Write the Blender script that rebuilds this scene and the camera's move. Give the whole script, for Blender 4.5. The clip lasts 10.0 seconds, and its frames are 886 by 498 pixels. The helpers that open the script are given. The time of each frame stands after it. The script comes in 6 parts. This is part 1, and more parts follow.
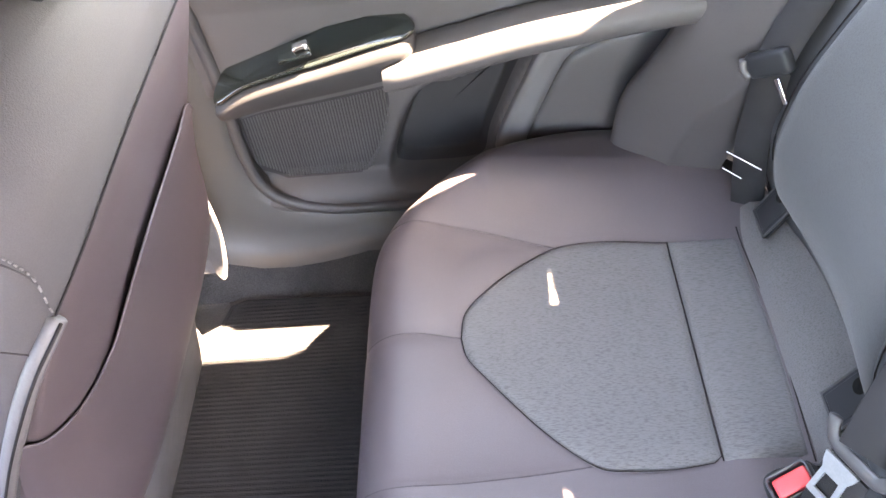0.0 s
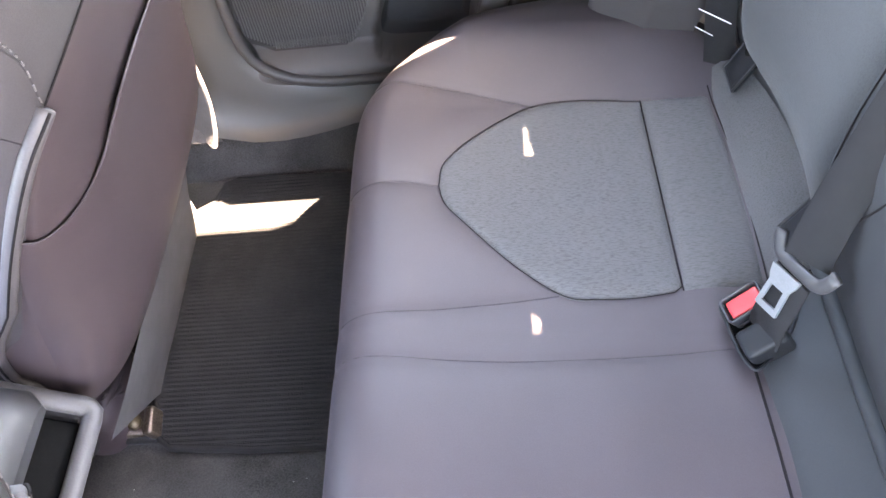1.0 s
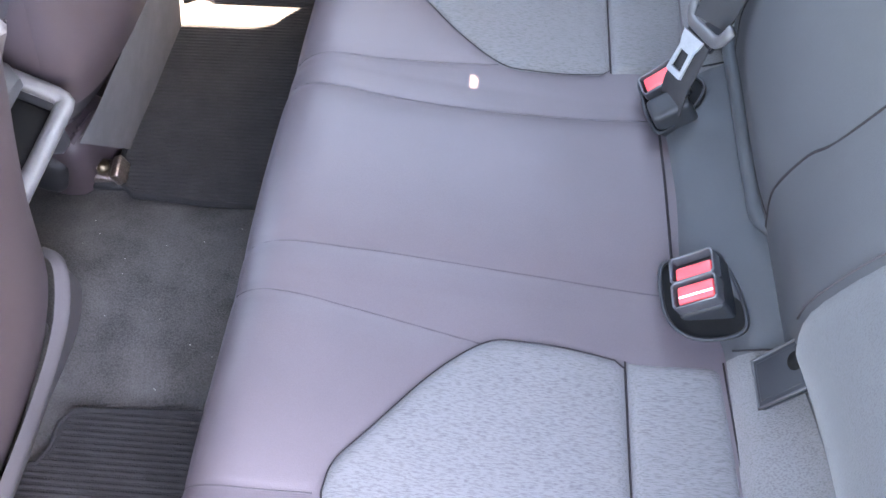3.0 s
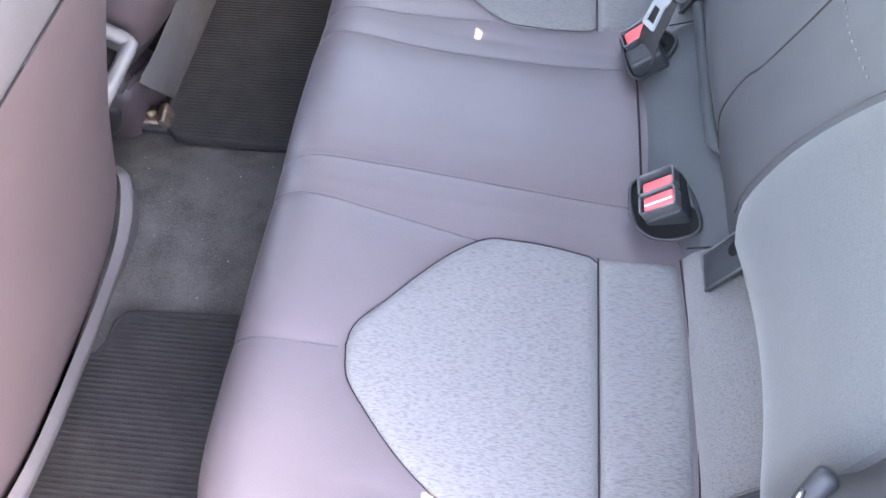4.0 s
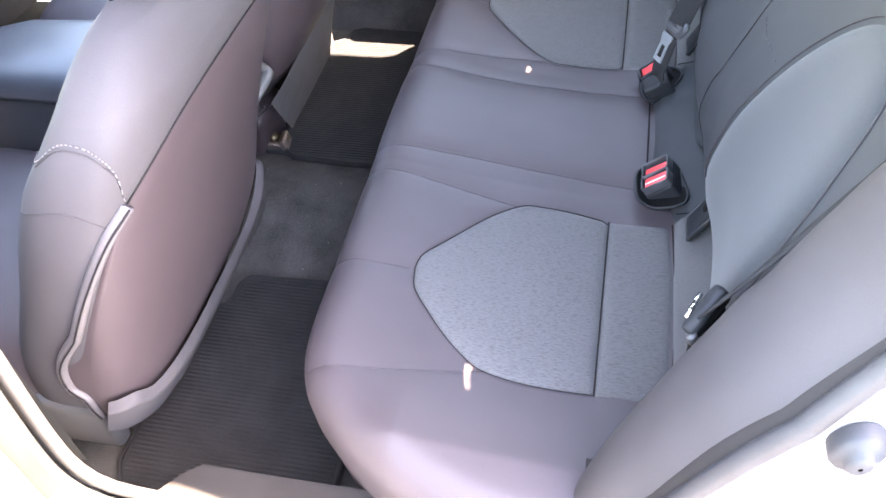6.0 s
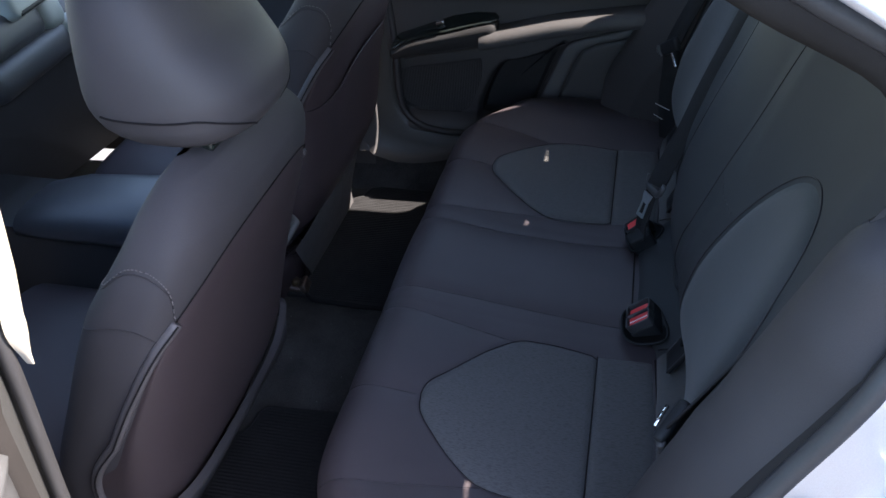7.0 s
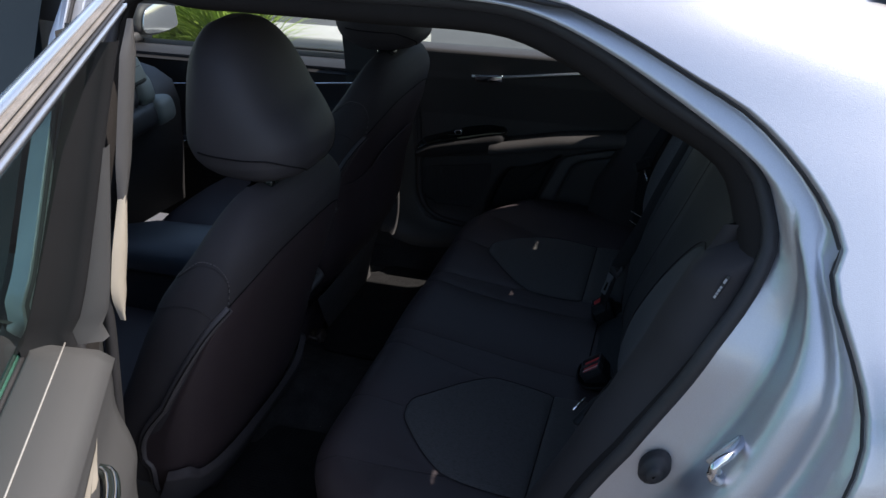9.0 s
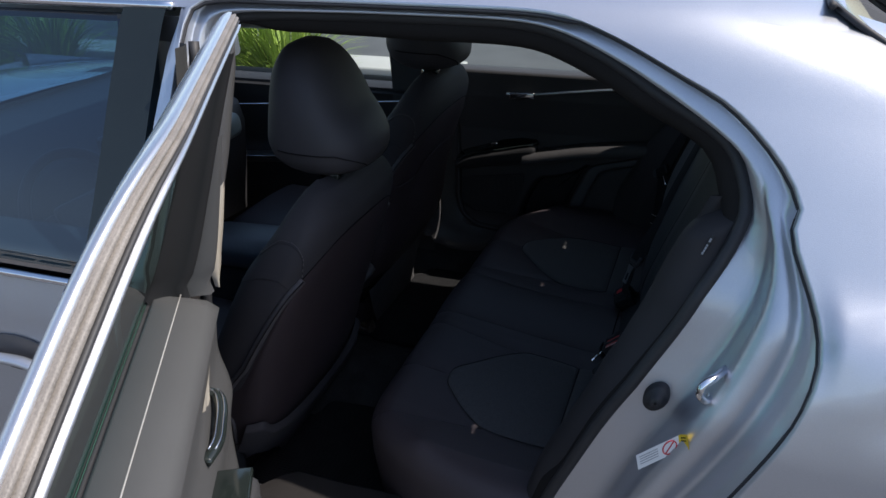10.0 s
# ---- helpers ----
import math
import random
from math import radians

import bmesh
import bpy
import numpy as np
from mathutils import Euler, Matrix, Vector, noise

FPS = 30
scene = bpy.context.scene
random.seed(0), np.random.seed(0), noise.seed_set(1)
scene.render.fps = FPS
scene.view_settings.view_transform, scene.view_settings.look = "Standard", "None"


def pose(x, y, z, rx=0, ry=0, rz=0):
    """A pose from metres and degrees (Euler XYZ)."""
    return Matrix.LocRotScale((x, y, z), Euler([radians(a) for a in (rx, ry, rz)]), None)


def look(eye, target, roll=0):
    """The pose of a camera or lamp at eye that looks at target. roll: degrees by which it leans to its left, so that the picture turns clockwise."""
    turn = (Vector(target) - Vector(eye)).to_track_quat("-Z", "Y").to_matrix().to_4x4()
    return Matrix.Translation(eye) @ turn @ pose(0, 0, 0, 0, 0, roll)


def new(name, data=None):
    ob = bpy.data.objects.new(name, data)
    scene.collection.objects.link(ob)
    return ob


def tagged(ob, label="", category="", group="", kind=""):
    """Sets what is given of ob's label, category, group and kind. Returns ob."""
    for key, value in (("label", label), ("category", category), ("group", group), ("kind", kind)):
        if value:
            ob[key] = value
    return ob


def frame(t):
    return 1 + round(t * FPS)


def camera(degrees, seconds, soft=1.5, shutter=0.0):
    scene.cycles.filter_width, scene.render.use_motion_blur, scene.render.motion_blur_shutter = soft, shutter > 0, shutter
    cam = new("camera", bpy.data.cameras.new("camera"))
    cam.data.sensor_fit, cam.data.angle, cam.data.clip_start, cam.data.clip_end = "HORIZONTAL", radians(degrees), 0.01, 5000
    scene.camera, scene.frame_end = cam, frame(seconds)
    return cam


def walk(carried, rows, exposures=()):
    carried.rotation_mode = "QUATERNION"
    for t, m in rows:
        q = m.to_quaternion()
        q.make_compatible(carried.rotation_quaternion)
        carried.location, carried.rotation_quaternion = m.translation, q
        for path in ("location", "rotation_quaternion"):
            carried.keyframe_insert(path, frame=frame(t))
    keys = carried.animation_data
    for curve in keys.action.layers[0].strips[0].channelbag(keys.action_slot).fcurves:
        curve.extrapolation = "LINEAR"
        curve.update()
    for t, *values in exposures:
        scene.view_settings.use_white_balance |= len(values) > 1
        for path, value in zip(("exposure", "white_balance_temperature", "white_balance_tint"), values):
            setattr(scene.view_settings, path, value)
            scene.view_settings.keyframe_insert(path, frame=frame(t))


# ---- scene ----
cam = camera(57.3, 10.0)
PATH = [
    (0, (0.067, -0.22, 1.429), (-0.068, 1.117, -0.053), -8.5),
    (0.5, (0.081, -0.279, 1.414), (-0.078, 0.98, -0.131), -10.0),
    (1, (0.096, -0.343, 1.386), (-0.06, 0.88, -0.189), -9.9),
    (1.5, (0.113, -0.41, 1.367), (0.013, 0.797, -0.225), -6.2),
    (2, (0.126, -0.466, 1.355), (0.035, 0.726, -0.248), -2.5),
    (2.5, (0.142, -0.54, 1.324), (0.036, 0.646, -0.283), -0.9),
    (3, (0.165, -0.617, 1.31), (0.037, 0.525, -0.327), -1.9),
    (3.2, (0.163, -0.664, 1.318), (0.044, 0.473, -0.322), -1.2),
    (4.5, (0.224, -0.881, 1.421), (0.029, 0.283, -0.193), -2.3),
    (5, (0.262, -0.962, 1.447), (-0.006, 0.213, -0.149), -3.9),
    (5.2, (0.268, -0.997, 1.46), (-0.029, 0.182, -0.127), -5.1),
    (6.3, (0.296, -1.23, 1.534), (-0.089, 0.169, 0.156), -5.2),
    (6.5, (0.303, -1.254, 1.552), (-0.096, 0.201, 0.239), -5.0),
    (7, (0.329, -1.316, 1.58), (-0.094, 0.254, 0.416), -4.4),
    (7.5, (0.349, -1.387, 1.599), (-0.078, 0.244, 0.524), -3.0),
    (8, (0.364, -1.477, 1.609), (-0.074, 0.19, 0.594), -2.3),
    (8.5, (0.404, -1.581, 1.623), (-0.035, 0.131, 0.686), -0.2),
    (9, (0.476, -1.685, 1.641), (-0.026, 0.031, 0.744), 0.6),
    (9.5, (0.527, -1.8, 1.661), (-0.076, -0.1, 0.798), -0.8),
    (10, (0.549, -1.956, 1.668), (-0.046, -0.236, 0.838), -0.6),
]
EXPOSURES = [(0.0, 6.87, 9700, 26), (1.5, 6.74, 9100, 25), (3.2, 6.83, 8500, 25), (4.5, 6.74, 8950, 25), (5.2, 6.48, 9000, 25), (6.3, 5.45, 7900, 22), (7.0, 3.1, 6800, 18), (8.0, 2.2, 6900, 18), (9.0, 0.95, 6700, 15), (10.0, 0.6, 6500, 14)]
from mathutils.bvhtree import BVHTree

walk(cam, [(t, look(e, g, r)) for t, e, g, r in PATH], exposures=EXPOSURES)

# ---- world and sun ----
SUN_TO = Vector((0.72, 0.07, 1.0)).normalized()      # towards the sun: high, from behind the car
world = bpy.data.worlds.new("sky")
scene.world = world
world.use_nodes = True
wn = world.node_tree.nodes
sky = wn.new("ShaderNodeTexSky")
sky.sky_type = "NISHITA"
sky.sun_disc = False
sky.sun_elevation = math.asin(SUN_TO.z)
sky.sun_rotation = math.atan2(SUN_TO.x, SUN_TO.y)
wn["Background"].inputs["Strength"].default_value = 0.15
world.node_tree.links.new(sky.outputs["Color"], wn["Background"].inputs["Color"])
sun = new("sun", bpy.data.lights.new("sun", "SUN"))
sun.data.energy = 4.5
sun.data.angle = radians(0.53)
sun.data.color = (1.0, 0.95, 0.86)
sun.matrix_world = look(SUN_TO * 20, (0, 0, 0))


# ---- materials ----
def material(name, colour, rough=0.5, metal=0.0, vary=0.25, scale=30.0, fine=400.0, bump=0.15, spec=0.5, coat=0.0, stretch=(1, 1, 1), sheen=0.0):
    """A surface with grain at two scales: broad patches and fine relief."""
    m = bpy.data.materials.new(name)
    m.use_nodes = True
    nt = m.node_tree
    p = nt.nodes["Principled BSDF"]
    tc = nt.nodes.new("ShaderNodeTexCoord")
    mp = nt.nodes.new("ShaderNodeMapping")
    mp.inputs["Scale"].default_value = stretch
    nt.links.new(tc.outputs["Object"], mp.inputs["Vector"])
    n1 = nt.nodes.new("ShaderNodeTexNoise")
    n1.inputs["Scale"].default_value = scale
    n1.inputs["Detail"].default_value = 4
    n2 = nt.nodes.new("ShaderNodeTexNoise")
    n2.inputs["Scale"].default_value = fine
    n2.inputs["Detail"].default_value = 2
    nt.links.new(tc.outputs["Object"], n1.inputs["Vector"])
    nt.links.new(mp.outputs["Vector"], n2.inputs["Vector"])
    mix = nt.nodes.new("ShaderNodeMix")
    mix.data_type = "RGBA"
    mix.inputs[6].default_value = (*[c * (1 - vary) for c in colour], 1)
    mix.inputs[7].default_value = (*[min(1, c * (1 + vary)) for c in colour], 1)
    add = nt.nodes.new("ShaderNodeMath")
    add.operation = "ADD"
    nt.links.new(n1.outputs["Fac"], add.inputs[0])
    nt.links.new(n2.outputs["Fac"], add.inputs[1])
    half = nt.nodes.new("ShaderNodeMapRange")
    half.inputs["From Min"].default_value = 0.6
    half.inputs["From Max"].default_value = 1.4
    nt.links.new(add.outputs[0], half.inputs["Value"])
    nt.links.new(half.outputs[0], mix.inputs[0])
    nt.links.new(mix.outputs[2], p.inputs["Base Color"])
    p.inputs["Roughness"].default_value = rough
    p.inputs["Metallic"].default_value = metal
    p.inputs["Specular IOR Level"].default_value = spec
    p.inputs["Coat Weight"].default_value = coat
    p.inputs["Coat Roughness"].default_value = 0.06
    p.inputs["Sheen Weight"].default_value = sheen
    if bump:
        b = nt.nodes.new("ShaderNodeBump")
        b.inputs["Strength"].default_value = bump
        b.inputs["Distance"].default_value = 0.002
        nt.links.new(n2.outputs["Fac"], b.inputs["Height"])
        nt.links.new(b.outputs["Normal"], p.inputs["Normal"])
    return m


def glass(name, tint, rough=0.0, mirror=0.08):
    m = bpy.data.materials.new(name)
    m.use_nodes = True
    nt = m.node_tree
    nt.nodes.remove(nt.nodes["Principled BSDF"])
    tr = nt.nodes.new("ShaderNodeBsdfTransparent")
    tr.inputs["Color"].default_value = (*tint, 1)
    gl = nt.nodes.new("ShaderNodeBsdfGlossy")
    gl.inputs["Roughness"].default_value = rough
    lw = nt.nodes.new("ShaderNodeLayerWeight")
    lw.inputs["Blend"].default_value = 0.5
    pw = nt.nodes.new("ShaderNodeMath")
    pw.operation = "POWER"
    pw.inputs[1].default_value = 5.0
    nt.links.new(lw.outputs["Facing"], pw.inputs[0])
    fr = nt.nodes.new("ShaderNodeMath")
    fr.operation = "MULTIPLY_ADD"
    fr.inputs[1].default_value = 1.0 - mirror
    fr.inputs[2].default_value = mirror
    nt.links.new(pw.outputs[0], fr.inputs[0])
    mx = nt.nodes.new("ShaderNodeMixShader")
    nt.links.new(fr.outputs[0], mx.inputs[0])
    nt.links.new(tr.outputs[0], mx.inputs[1])
    nt.links.new(gl.outputs[0], mx.inputs[2])
    nt.links.new(mx.outputs[0], nt.nodes["Material Output"].inputs["Surface"])
    return m


DOOR_GREY = material("grey_door_trim", (0.052, 0.0525, 0.0535), 0.6, vary=0.08, scale=8, fine=900, bump=0.15)
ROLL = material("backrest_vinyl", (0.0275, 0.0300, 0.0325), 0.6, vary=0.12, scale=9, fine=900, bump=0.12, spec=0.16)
LEATHER = material("seat_vinyl", (0.0455, 0.0372, 0.0412), 0.52, vary=0.14, scale=7, fine=900, bump=0.14, spec=0.3)
SEAT_VINYL = material("front_seat_vinyl", (0.0440, 0.0400, 0.0430), 0.72, vary=0.14, scale=7, fine=900, bump=0.16, spec=0.12)
LEATHER_HEAD = material("headrest_vinyl", (0.0422, 0.0387, 0.0422), 0.55, vary=0.10, scale=9, fine=900, bump=0.10, spec=0.3)
LEATHER_BACK = material("seat_back_vinyl", (0.0395, 0.0284, 0.0311), 0.54, vary=0.14, scale=7, fine=900, bump=0.12, spec=0.28)
def woven(name, colour, across, along, low=0.62, high=1.32, relief=0.5):
    """A melange weave: short streaks along x, crossed by fine threads."""
    m = bpy.data.materials.new(name)
    m.use_nodes = True
    nt = m.node_tree
    p = nt.nodes["Principled BSDF"]
    tc = nt.nodes.new("ShaderNodeTexCoord")
    sums = []
    for scale, sx, sy, sz in ((1.0, *along), (1.0, *across), (12.0, 1, 1, 1)):
        mp = nt.nodes.new("ShaderNodeMapping")
        mp.inputs["Scale"].default_value = (sx, sy, sz)
        n = nt.nodes.new("ShaderNodeTexNoise")
        n.inputs["Scale"].default_value = scale
        n.inputs["Detail"].default_value = 3
        nt.links.new(tc.outputs["Object"], mp.inputs["Vector"])
        nt.links.new(mp.outputs["Vector"], n.inputs["Vector"])
        sums.append(n.outputs["Fac"])
    ramp = nt.nodes.new("ShaderNodeMapRange")
    ramp.inputs["From Min"].default_value, ramp.inputs["From Max"].default_value = 0.30, 0.56
    nt.links.new(sums[0], ramp.inputs["Value"])
    mul = nt.nodes.new("ShaderNodeMath")
    mul.operation = "MULTIPLY_ADD"
    mul.inputs[1].default_value = 0.5
    nt.links.new(sums[1], mul.inputs[0])
    nt.links.new(ramp.outputs[0], mul.inputs[2])
    mix = nt.nodes.new("ShaderNodeMix")
    mix.data_type = "RGBA"
    mix.inputs[6].default_value = (*[c * low for c in colour], 1)
    mix.inputs[7].default_value = (*[c * high for c in colour], 1)
    fac = nt.nodes.new("ShaderNodeMath")
    fac.operation = "MULTIPLY_ADD"
    fac.inputs[1].default_value = 0.72
    fac.inputs[2].default_value = -0.02
    nt.links.new(mul.outputs[0], fac.inputs[0])
    nt.links.new(fac.outputs[0], mix.inputs[0])
    nt.links.new(mix.outputs[2], p.inputs["Base Color"])
    p.inputs["Roughness"].default_value = 0.92
    p.inputs["Specular IOR Level"].default_value = 0.15
    p.inputs["Sheen Weight"].default_value = 0.12
    bp = nt.nodes.new("ShaderNodeBump")
    bp.inputs["Strength"].default_value = relief
    bp.inputs["Distance"].default_value = 0.0015
    nt.links.new(mul.outputs[0], bp.inputs["Height"])
    nt.links.new(bp.outputs["Normal"], p.inputs["Normal"])
    return m


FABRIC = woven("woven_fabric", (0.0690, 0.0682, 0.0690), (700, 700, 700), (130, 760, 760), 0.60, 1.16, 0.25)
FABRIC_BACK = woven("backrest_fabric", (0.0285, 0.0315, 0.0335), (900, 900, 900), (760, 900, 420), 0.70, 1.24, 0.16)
LID = material("lid_vinyl", (0.045, 0.046, 0.050), 0.42, vary=0.12, scale=8, fine=900, bump=0.12, spec=0.6)
SEAM_VINYL = material("vinyl_crease", (0.030, 0.0262, 0.0285), 0.7, vary=0.15, spec=0.2)
SEAM = material("seam_thread", (0.0135, 0.0120, 0.0130), 0.9, vary=0.2, spec=0.05)
STITCH = material("pale_thread", (0.105, 0.092, 0.094), 0.8, vary=0.15)
PIPING = material("grey_piping", (0.064, 0.057, 0.060), 0.6, vary=0.12)
FRAME_GREY = material("grey_frame", (0.072, 0.069, 0.072), 0.5, vary=0.1)
# near-black colour stands in for the shade inside recesses that are not cut
RECESS_SHADE = material("painted_recess_shade", (0.004, 0.004, 0.004), 0.8, vary=0.3, bump=0.1, spec=0.1)
FLAP = material("grey_felt", (0.0700, 0.0680, 0.0700), 0.9, vary=0.2, scale=30, fine=700, bump=0.4, spec=0.1)
CARPET = material("carpet", (0.0400, 0.0390, 0.0388), 0.95, vary=0.6, scale=16, fine=430, bump=0.9, spec=0.08)
MAT = material("ribbed_mat", (0.0145, 0.0146, 0.0154), 0.9, vary=0.35, scale=20, fine=500, bump=0.8, spec=0.15)
PLASTIC = material("dark_plastic", (0.0330, 0.0330, 0.0348), 0.5, vary=0.12, scale=12, fine=900, bump=0.12)
SILL = material("sill_plastic", (0.0330, 0.0332, 0.0330), 0.5, vary=0.12, scale=10, fine=900, bump=0.12)
PLASTIC_GREY = material("grey_trim", (0.0600, 0.0600, 0.0615), 0.55, vary=0.1, scale=10, fine=900, bump=0.12)
TRIM_SOFT = material("soft_door_trim", (0.0315, 0.0302, 0.0310), 0.6, vary=0.12, scale=10, fine=800, bump=0.12)
GLOSS = material("gloss_black", (0.012, 0.016, 0.015), 0.12, vary=0.1, bump=0)
# brown-grey holds the sun's reflection on the rubber weatherstrip
SEAL_GREY = material("sunlit_seal", (0.16, 0.145, 0.13), 0.55, vary=0.35, scale=25, fine=500, bump=0.2)
TRIM_BLACK = material("black_trim", (0.014, 0.014, 0.015), 0.6, vary=0.15, scale=12, fine=900, bump=0.12, spec=0.3)
BOLSTER = material("bolster_vinyl", (0.0380, 0.0355, 0.0368), 0.66, vary=0.12, scale=8, fine=900, bump=0.12, spec=0.14)
OPENING = material("opening_trim", (0.0205, 0.0188, 0.0182), 0.8, vary=0.15, scale=12, fine=900, bump=0.15, spec=0.08)
CREAM = material("beige_trim", (0.34, 0.31, 0.26), 0.6, vary=0.08, scale=12, fine=800, bump=0.1)
RUBBER = material("rubber_seal", (0.02, 0.02, 0.022), 0.6, vary=0.2, bump=0.1)
PAINT = material("silver_paint", (0.52, 0.54, 0.58), 0.40, metal=0.85, vary=0.10, scale=3, fine=900, bump=0.16, coat=1.0)
SATIN = material("satin_chrome", (0.78, 0.79, 0.80), 0.34, metal=1.0, vary=0.03, bump=0)
CHROME = material("chrome", (0.75, 0.76, 0.78), 0.12, metal=1.0, vary=0.03, bump=0)
BRASS = material("brassy_steel", (0.10, 0.078, 0.05), 0.4, metal=0.8, vary=0.4, scale=90, fine=400, bump=0.3)
WORN_STEEL = material("worn_steel", (0.15, 0.12, 0.105), 0.38, metal=0.85, vary=0.6, scale=70, fine=300, bump=0.4)
# green that stands in for the seal mirrored in the tinted glass
GREEN_REFLECTION = material("green_glass_reflection", (0.035, 0.10, 0.075), 0.2, vary=0.15, scale=20, bump=0.02)
BUCKLE_GREY = material("buckle_plastic", (0.030, 0.031, 0.034), 0.42, vary=0.1, scale=30, fine=900, bump=0.06)
ANCHOR = material("satin_black_plastic", (0.0125, 0.0140, 0.0158), 0.5, vary=0.12, scale=20, fine=800, bump=0.05, spec=0.18)
PALE_LINE = material("pale_line", (0.26, 0.255, 0.245), 0.6, vary=0.15, scale=60, bump=0.1)
PALE_VENT = material("pale_vent", (0.20, 0.22, 0.20), 0.5, vary=0.08, scale=15, fine=600, bump=0.08)
PALE_STEEL = material("pale_steel", (0.24, 0.26, 0.27), 0.40, metal=0.5, vary=0.1, scale=90, bump=0.02)
STEEL = material("bare_steel", (0.45, 0.43, 0.40), 0.35, metal=0.9, vary=0.35, scale=60, bump=0.1)
HEADLINER = material("headliner_cloth", (0.4800, 0.4680, 0.4480), 0.95, vary=0.06, scale=20, fine=700, bump=0.2, spec=0.1)
RED = material("red_button", (0.62, 0.045, 0.05), 0.4, vary=0.08, scale=40, bump=0.02)
WEBBING = material("belt_webbing", (0.0165, 0.0168, 0.0180), 0.85, spec=0.12, vary=0.2, scale=30, fine=900, bump=0.35, stretch=(4, 1, 4))
WHITE = material("white_label", (0.75, 0.75, 0.74), 0.5, vary=0.04, bump=0)
YELLOW = material("yellow_label", (0.72, 0.50, 0.03), 0.5, vary=0.04, bump=0)
GREYINK = material("grey_print", (0.35, 0.35, 0.36), 0.6, vary=0.05, bump=0)
ASPHALT = material("asphalt", (0.075, 0.075, 0.078), 0.9, vary=0.3, scale=2.0, fine=120, bump=0.6)
CONCRETE = material("pale_concrete", (0.36, 0.35, 0.33), 0.9, vary=0.15, scale=3.0, fine=80, bump=0.4)
TREE = material("far_foliage", (0.05, 0.075, 0.03), 0.7, vary=0.4, scale=1.5, fine=8, bump=0)
LEAF = material("strap_leaf", (0.24, 0.33, 0.05), 0.5, vary=0.35, scale=8, fine=60, bump=0.05)
TINT = glass("tinted_glass", (0.74, 0.83, 0.80))
CLEAR = glass("clear_glass", (0.78, 0.86, 0.84), mirror=0.09)
# the blue tint stands in for the deep blue sky mirrored in the glass
SKY_TINT_GLASS = glass("front_door_glass", (0.085, 0.20, 0.32), mirror=0.11)
GREEN_GLASS = glass("green_glass", (0.36, 0.60, 0.52), mirror=0.05)
POCKET_BLACK = material("pocket_plastic", (0.022, 0.022, 0.023), 0.75, vary=0.15, scale=14, fine=800, bump=0.1, spec=0.12)


# ---- mesh helpers ----
def part(name, bm, mat, parent=None, label="", smooth=True):
    bmesh.ops.recalc_face_normals(bm, faces=bm.faces[:])
    me = bpy.data.meshes.new(name)
    bm.to_mesh(me)
    bm.free()
    me.materials.append(mat)
    if smooth:
        for p in me.polygons:
            p.use_smooth = True
    ob = new(name, me)
    if parent:
        ob.parent = parent
    if label:
        ob["label"] = label
    return ob


def thing(name, label, category, group="", kind=""):
    return tagged(new(name), label, category, group, kind)


def auto_smooth(ob, angle=40):
    me = ob.data
    for p in me.polygons:
        p.use_smooth = True
    me.set_sharp_from_angle(angle=radians(angle))
    return ob


def grid_bm(rows, closed_u=False, closed_v=False, bm=None):
    """Faces between rows of points; rows all have the same length."""
    bm = bm or bmesh.new()
    vs = [[bm.verts.new(p) for p in r] for r in rows]
    n, m = len(vs), len(vs[0])
    for i in range(n if closed_u else n - 1):
        for j in range(m if closed_v else m - 1):
            quad = (vs[i][j], vs[(i + 1) % n][j], vs[(i + 1) % n][(j + 1) % m], vs[i][(j + 1) % m])
            if len({q.co.to_tuple(6) for q in quad}) >= 3:
                try:
                    bm.faces.new(quad)
                except ValueError:
                    pass
    return bm


def cap(bm, pts):
    vs = [bm.verts.new(p) for p in pts]
    bm.faces.new(vs)


def curve(x, xs, ys):
    """Smooth interpolation that does not overshoot."""
    if x <= xs[0]:
        return float(ys[0])
    if x >= xs[-1]:
        return float(ys[-1])
    i = int(np.searchsorted(xs, x, side="right")) - 1
    n = len(xs)
    s = [(ys[k + 1] - ys[k]) / (xs[k + 1] - xs[k]) for k in range(n - 1)]

    def slope(k):
        if k == 0:
            return s[0]
        if k == n - 1:
            return s[-1]
        p, q = s[k - 1], s[k]
        return 0.0 if p * q <= 0 else 2 * p * q / (p + q)
    hh = xs[i + 1] - xs[i]
    t = (x - xs[i]) / hh
    return float((2 * t ** 3 - 3 * t ** 2 + 1) * ys[i] + (t ** 3 - 2 * t ** 2 + t) * hh * slope(i) + (3 * t ** 2 - 2 * t ** 3) * ys[i + 1] + (t ** 3 - t ** 2) * hh * slope(i + 1))


def smooth_line(pts, n=8, closed=False):
    """Catmull-Rom through points of any dimension."""
    P = [np.array(p, float) for p in pts]
    out = []
    k = len(P)
    for i in range(k if closed else k - 1):
        p0 = P[(i - 1) % k] if closed or i > 0 else 2 * P[0] - P[1]
        p1, p2 = P[i], P[(i + 1) % k]
        p3 = P[(i + 2) % k] if closed or i + 2 < k else 2 * P[-1] - P[-2]
        for s in range(n):
            t = s / n
            out.append(0.5 * (2 * p1 + (p2 - p0) * t + (2 * p0 - 5 * p1 + 4 * p2 - p3) * t * t + (3 * p1 - p0 - 3 * p2 + p3) * t ** 3))
    if not closed:
        out.append(P[-1])
    return out


def resample(pts, n):
    P = np.array(pts, float)
    d = np.r_[0, np.cumsum(np.linalg.norm(np.diff(P, axis=0), axis=1))]
    t = np.linspace(0, d[-1], n)
    return [np.array([np.interp(a, d, P[:, c]) for c in range(P.shape[1])]) for a in t]


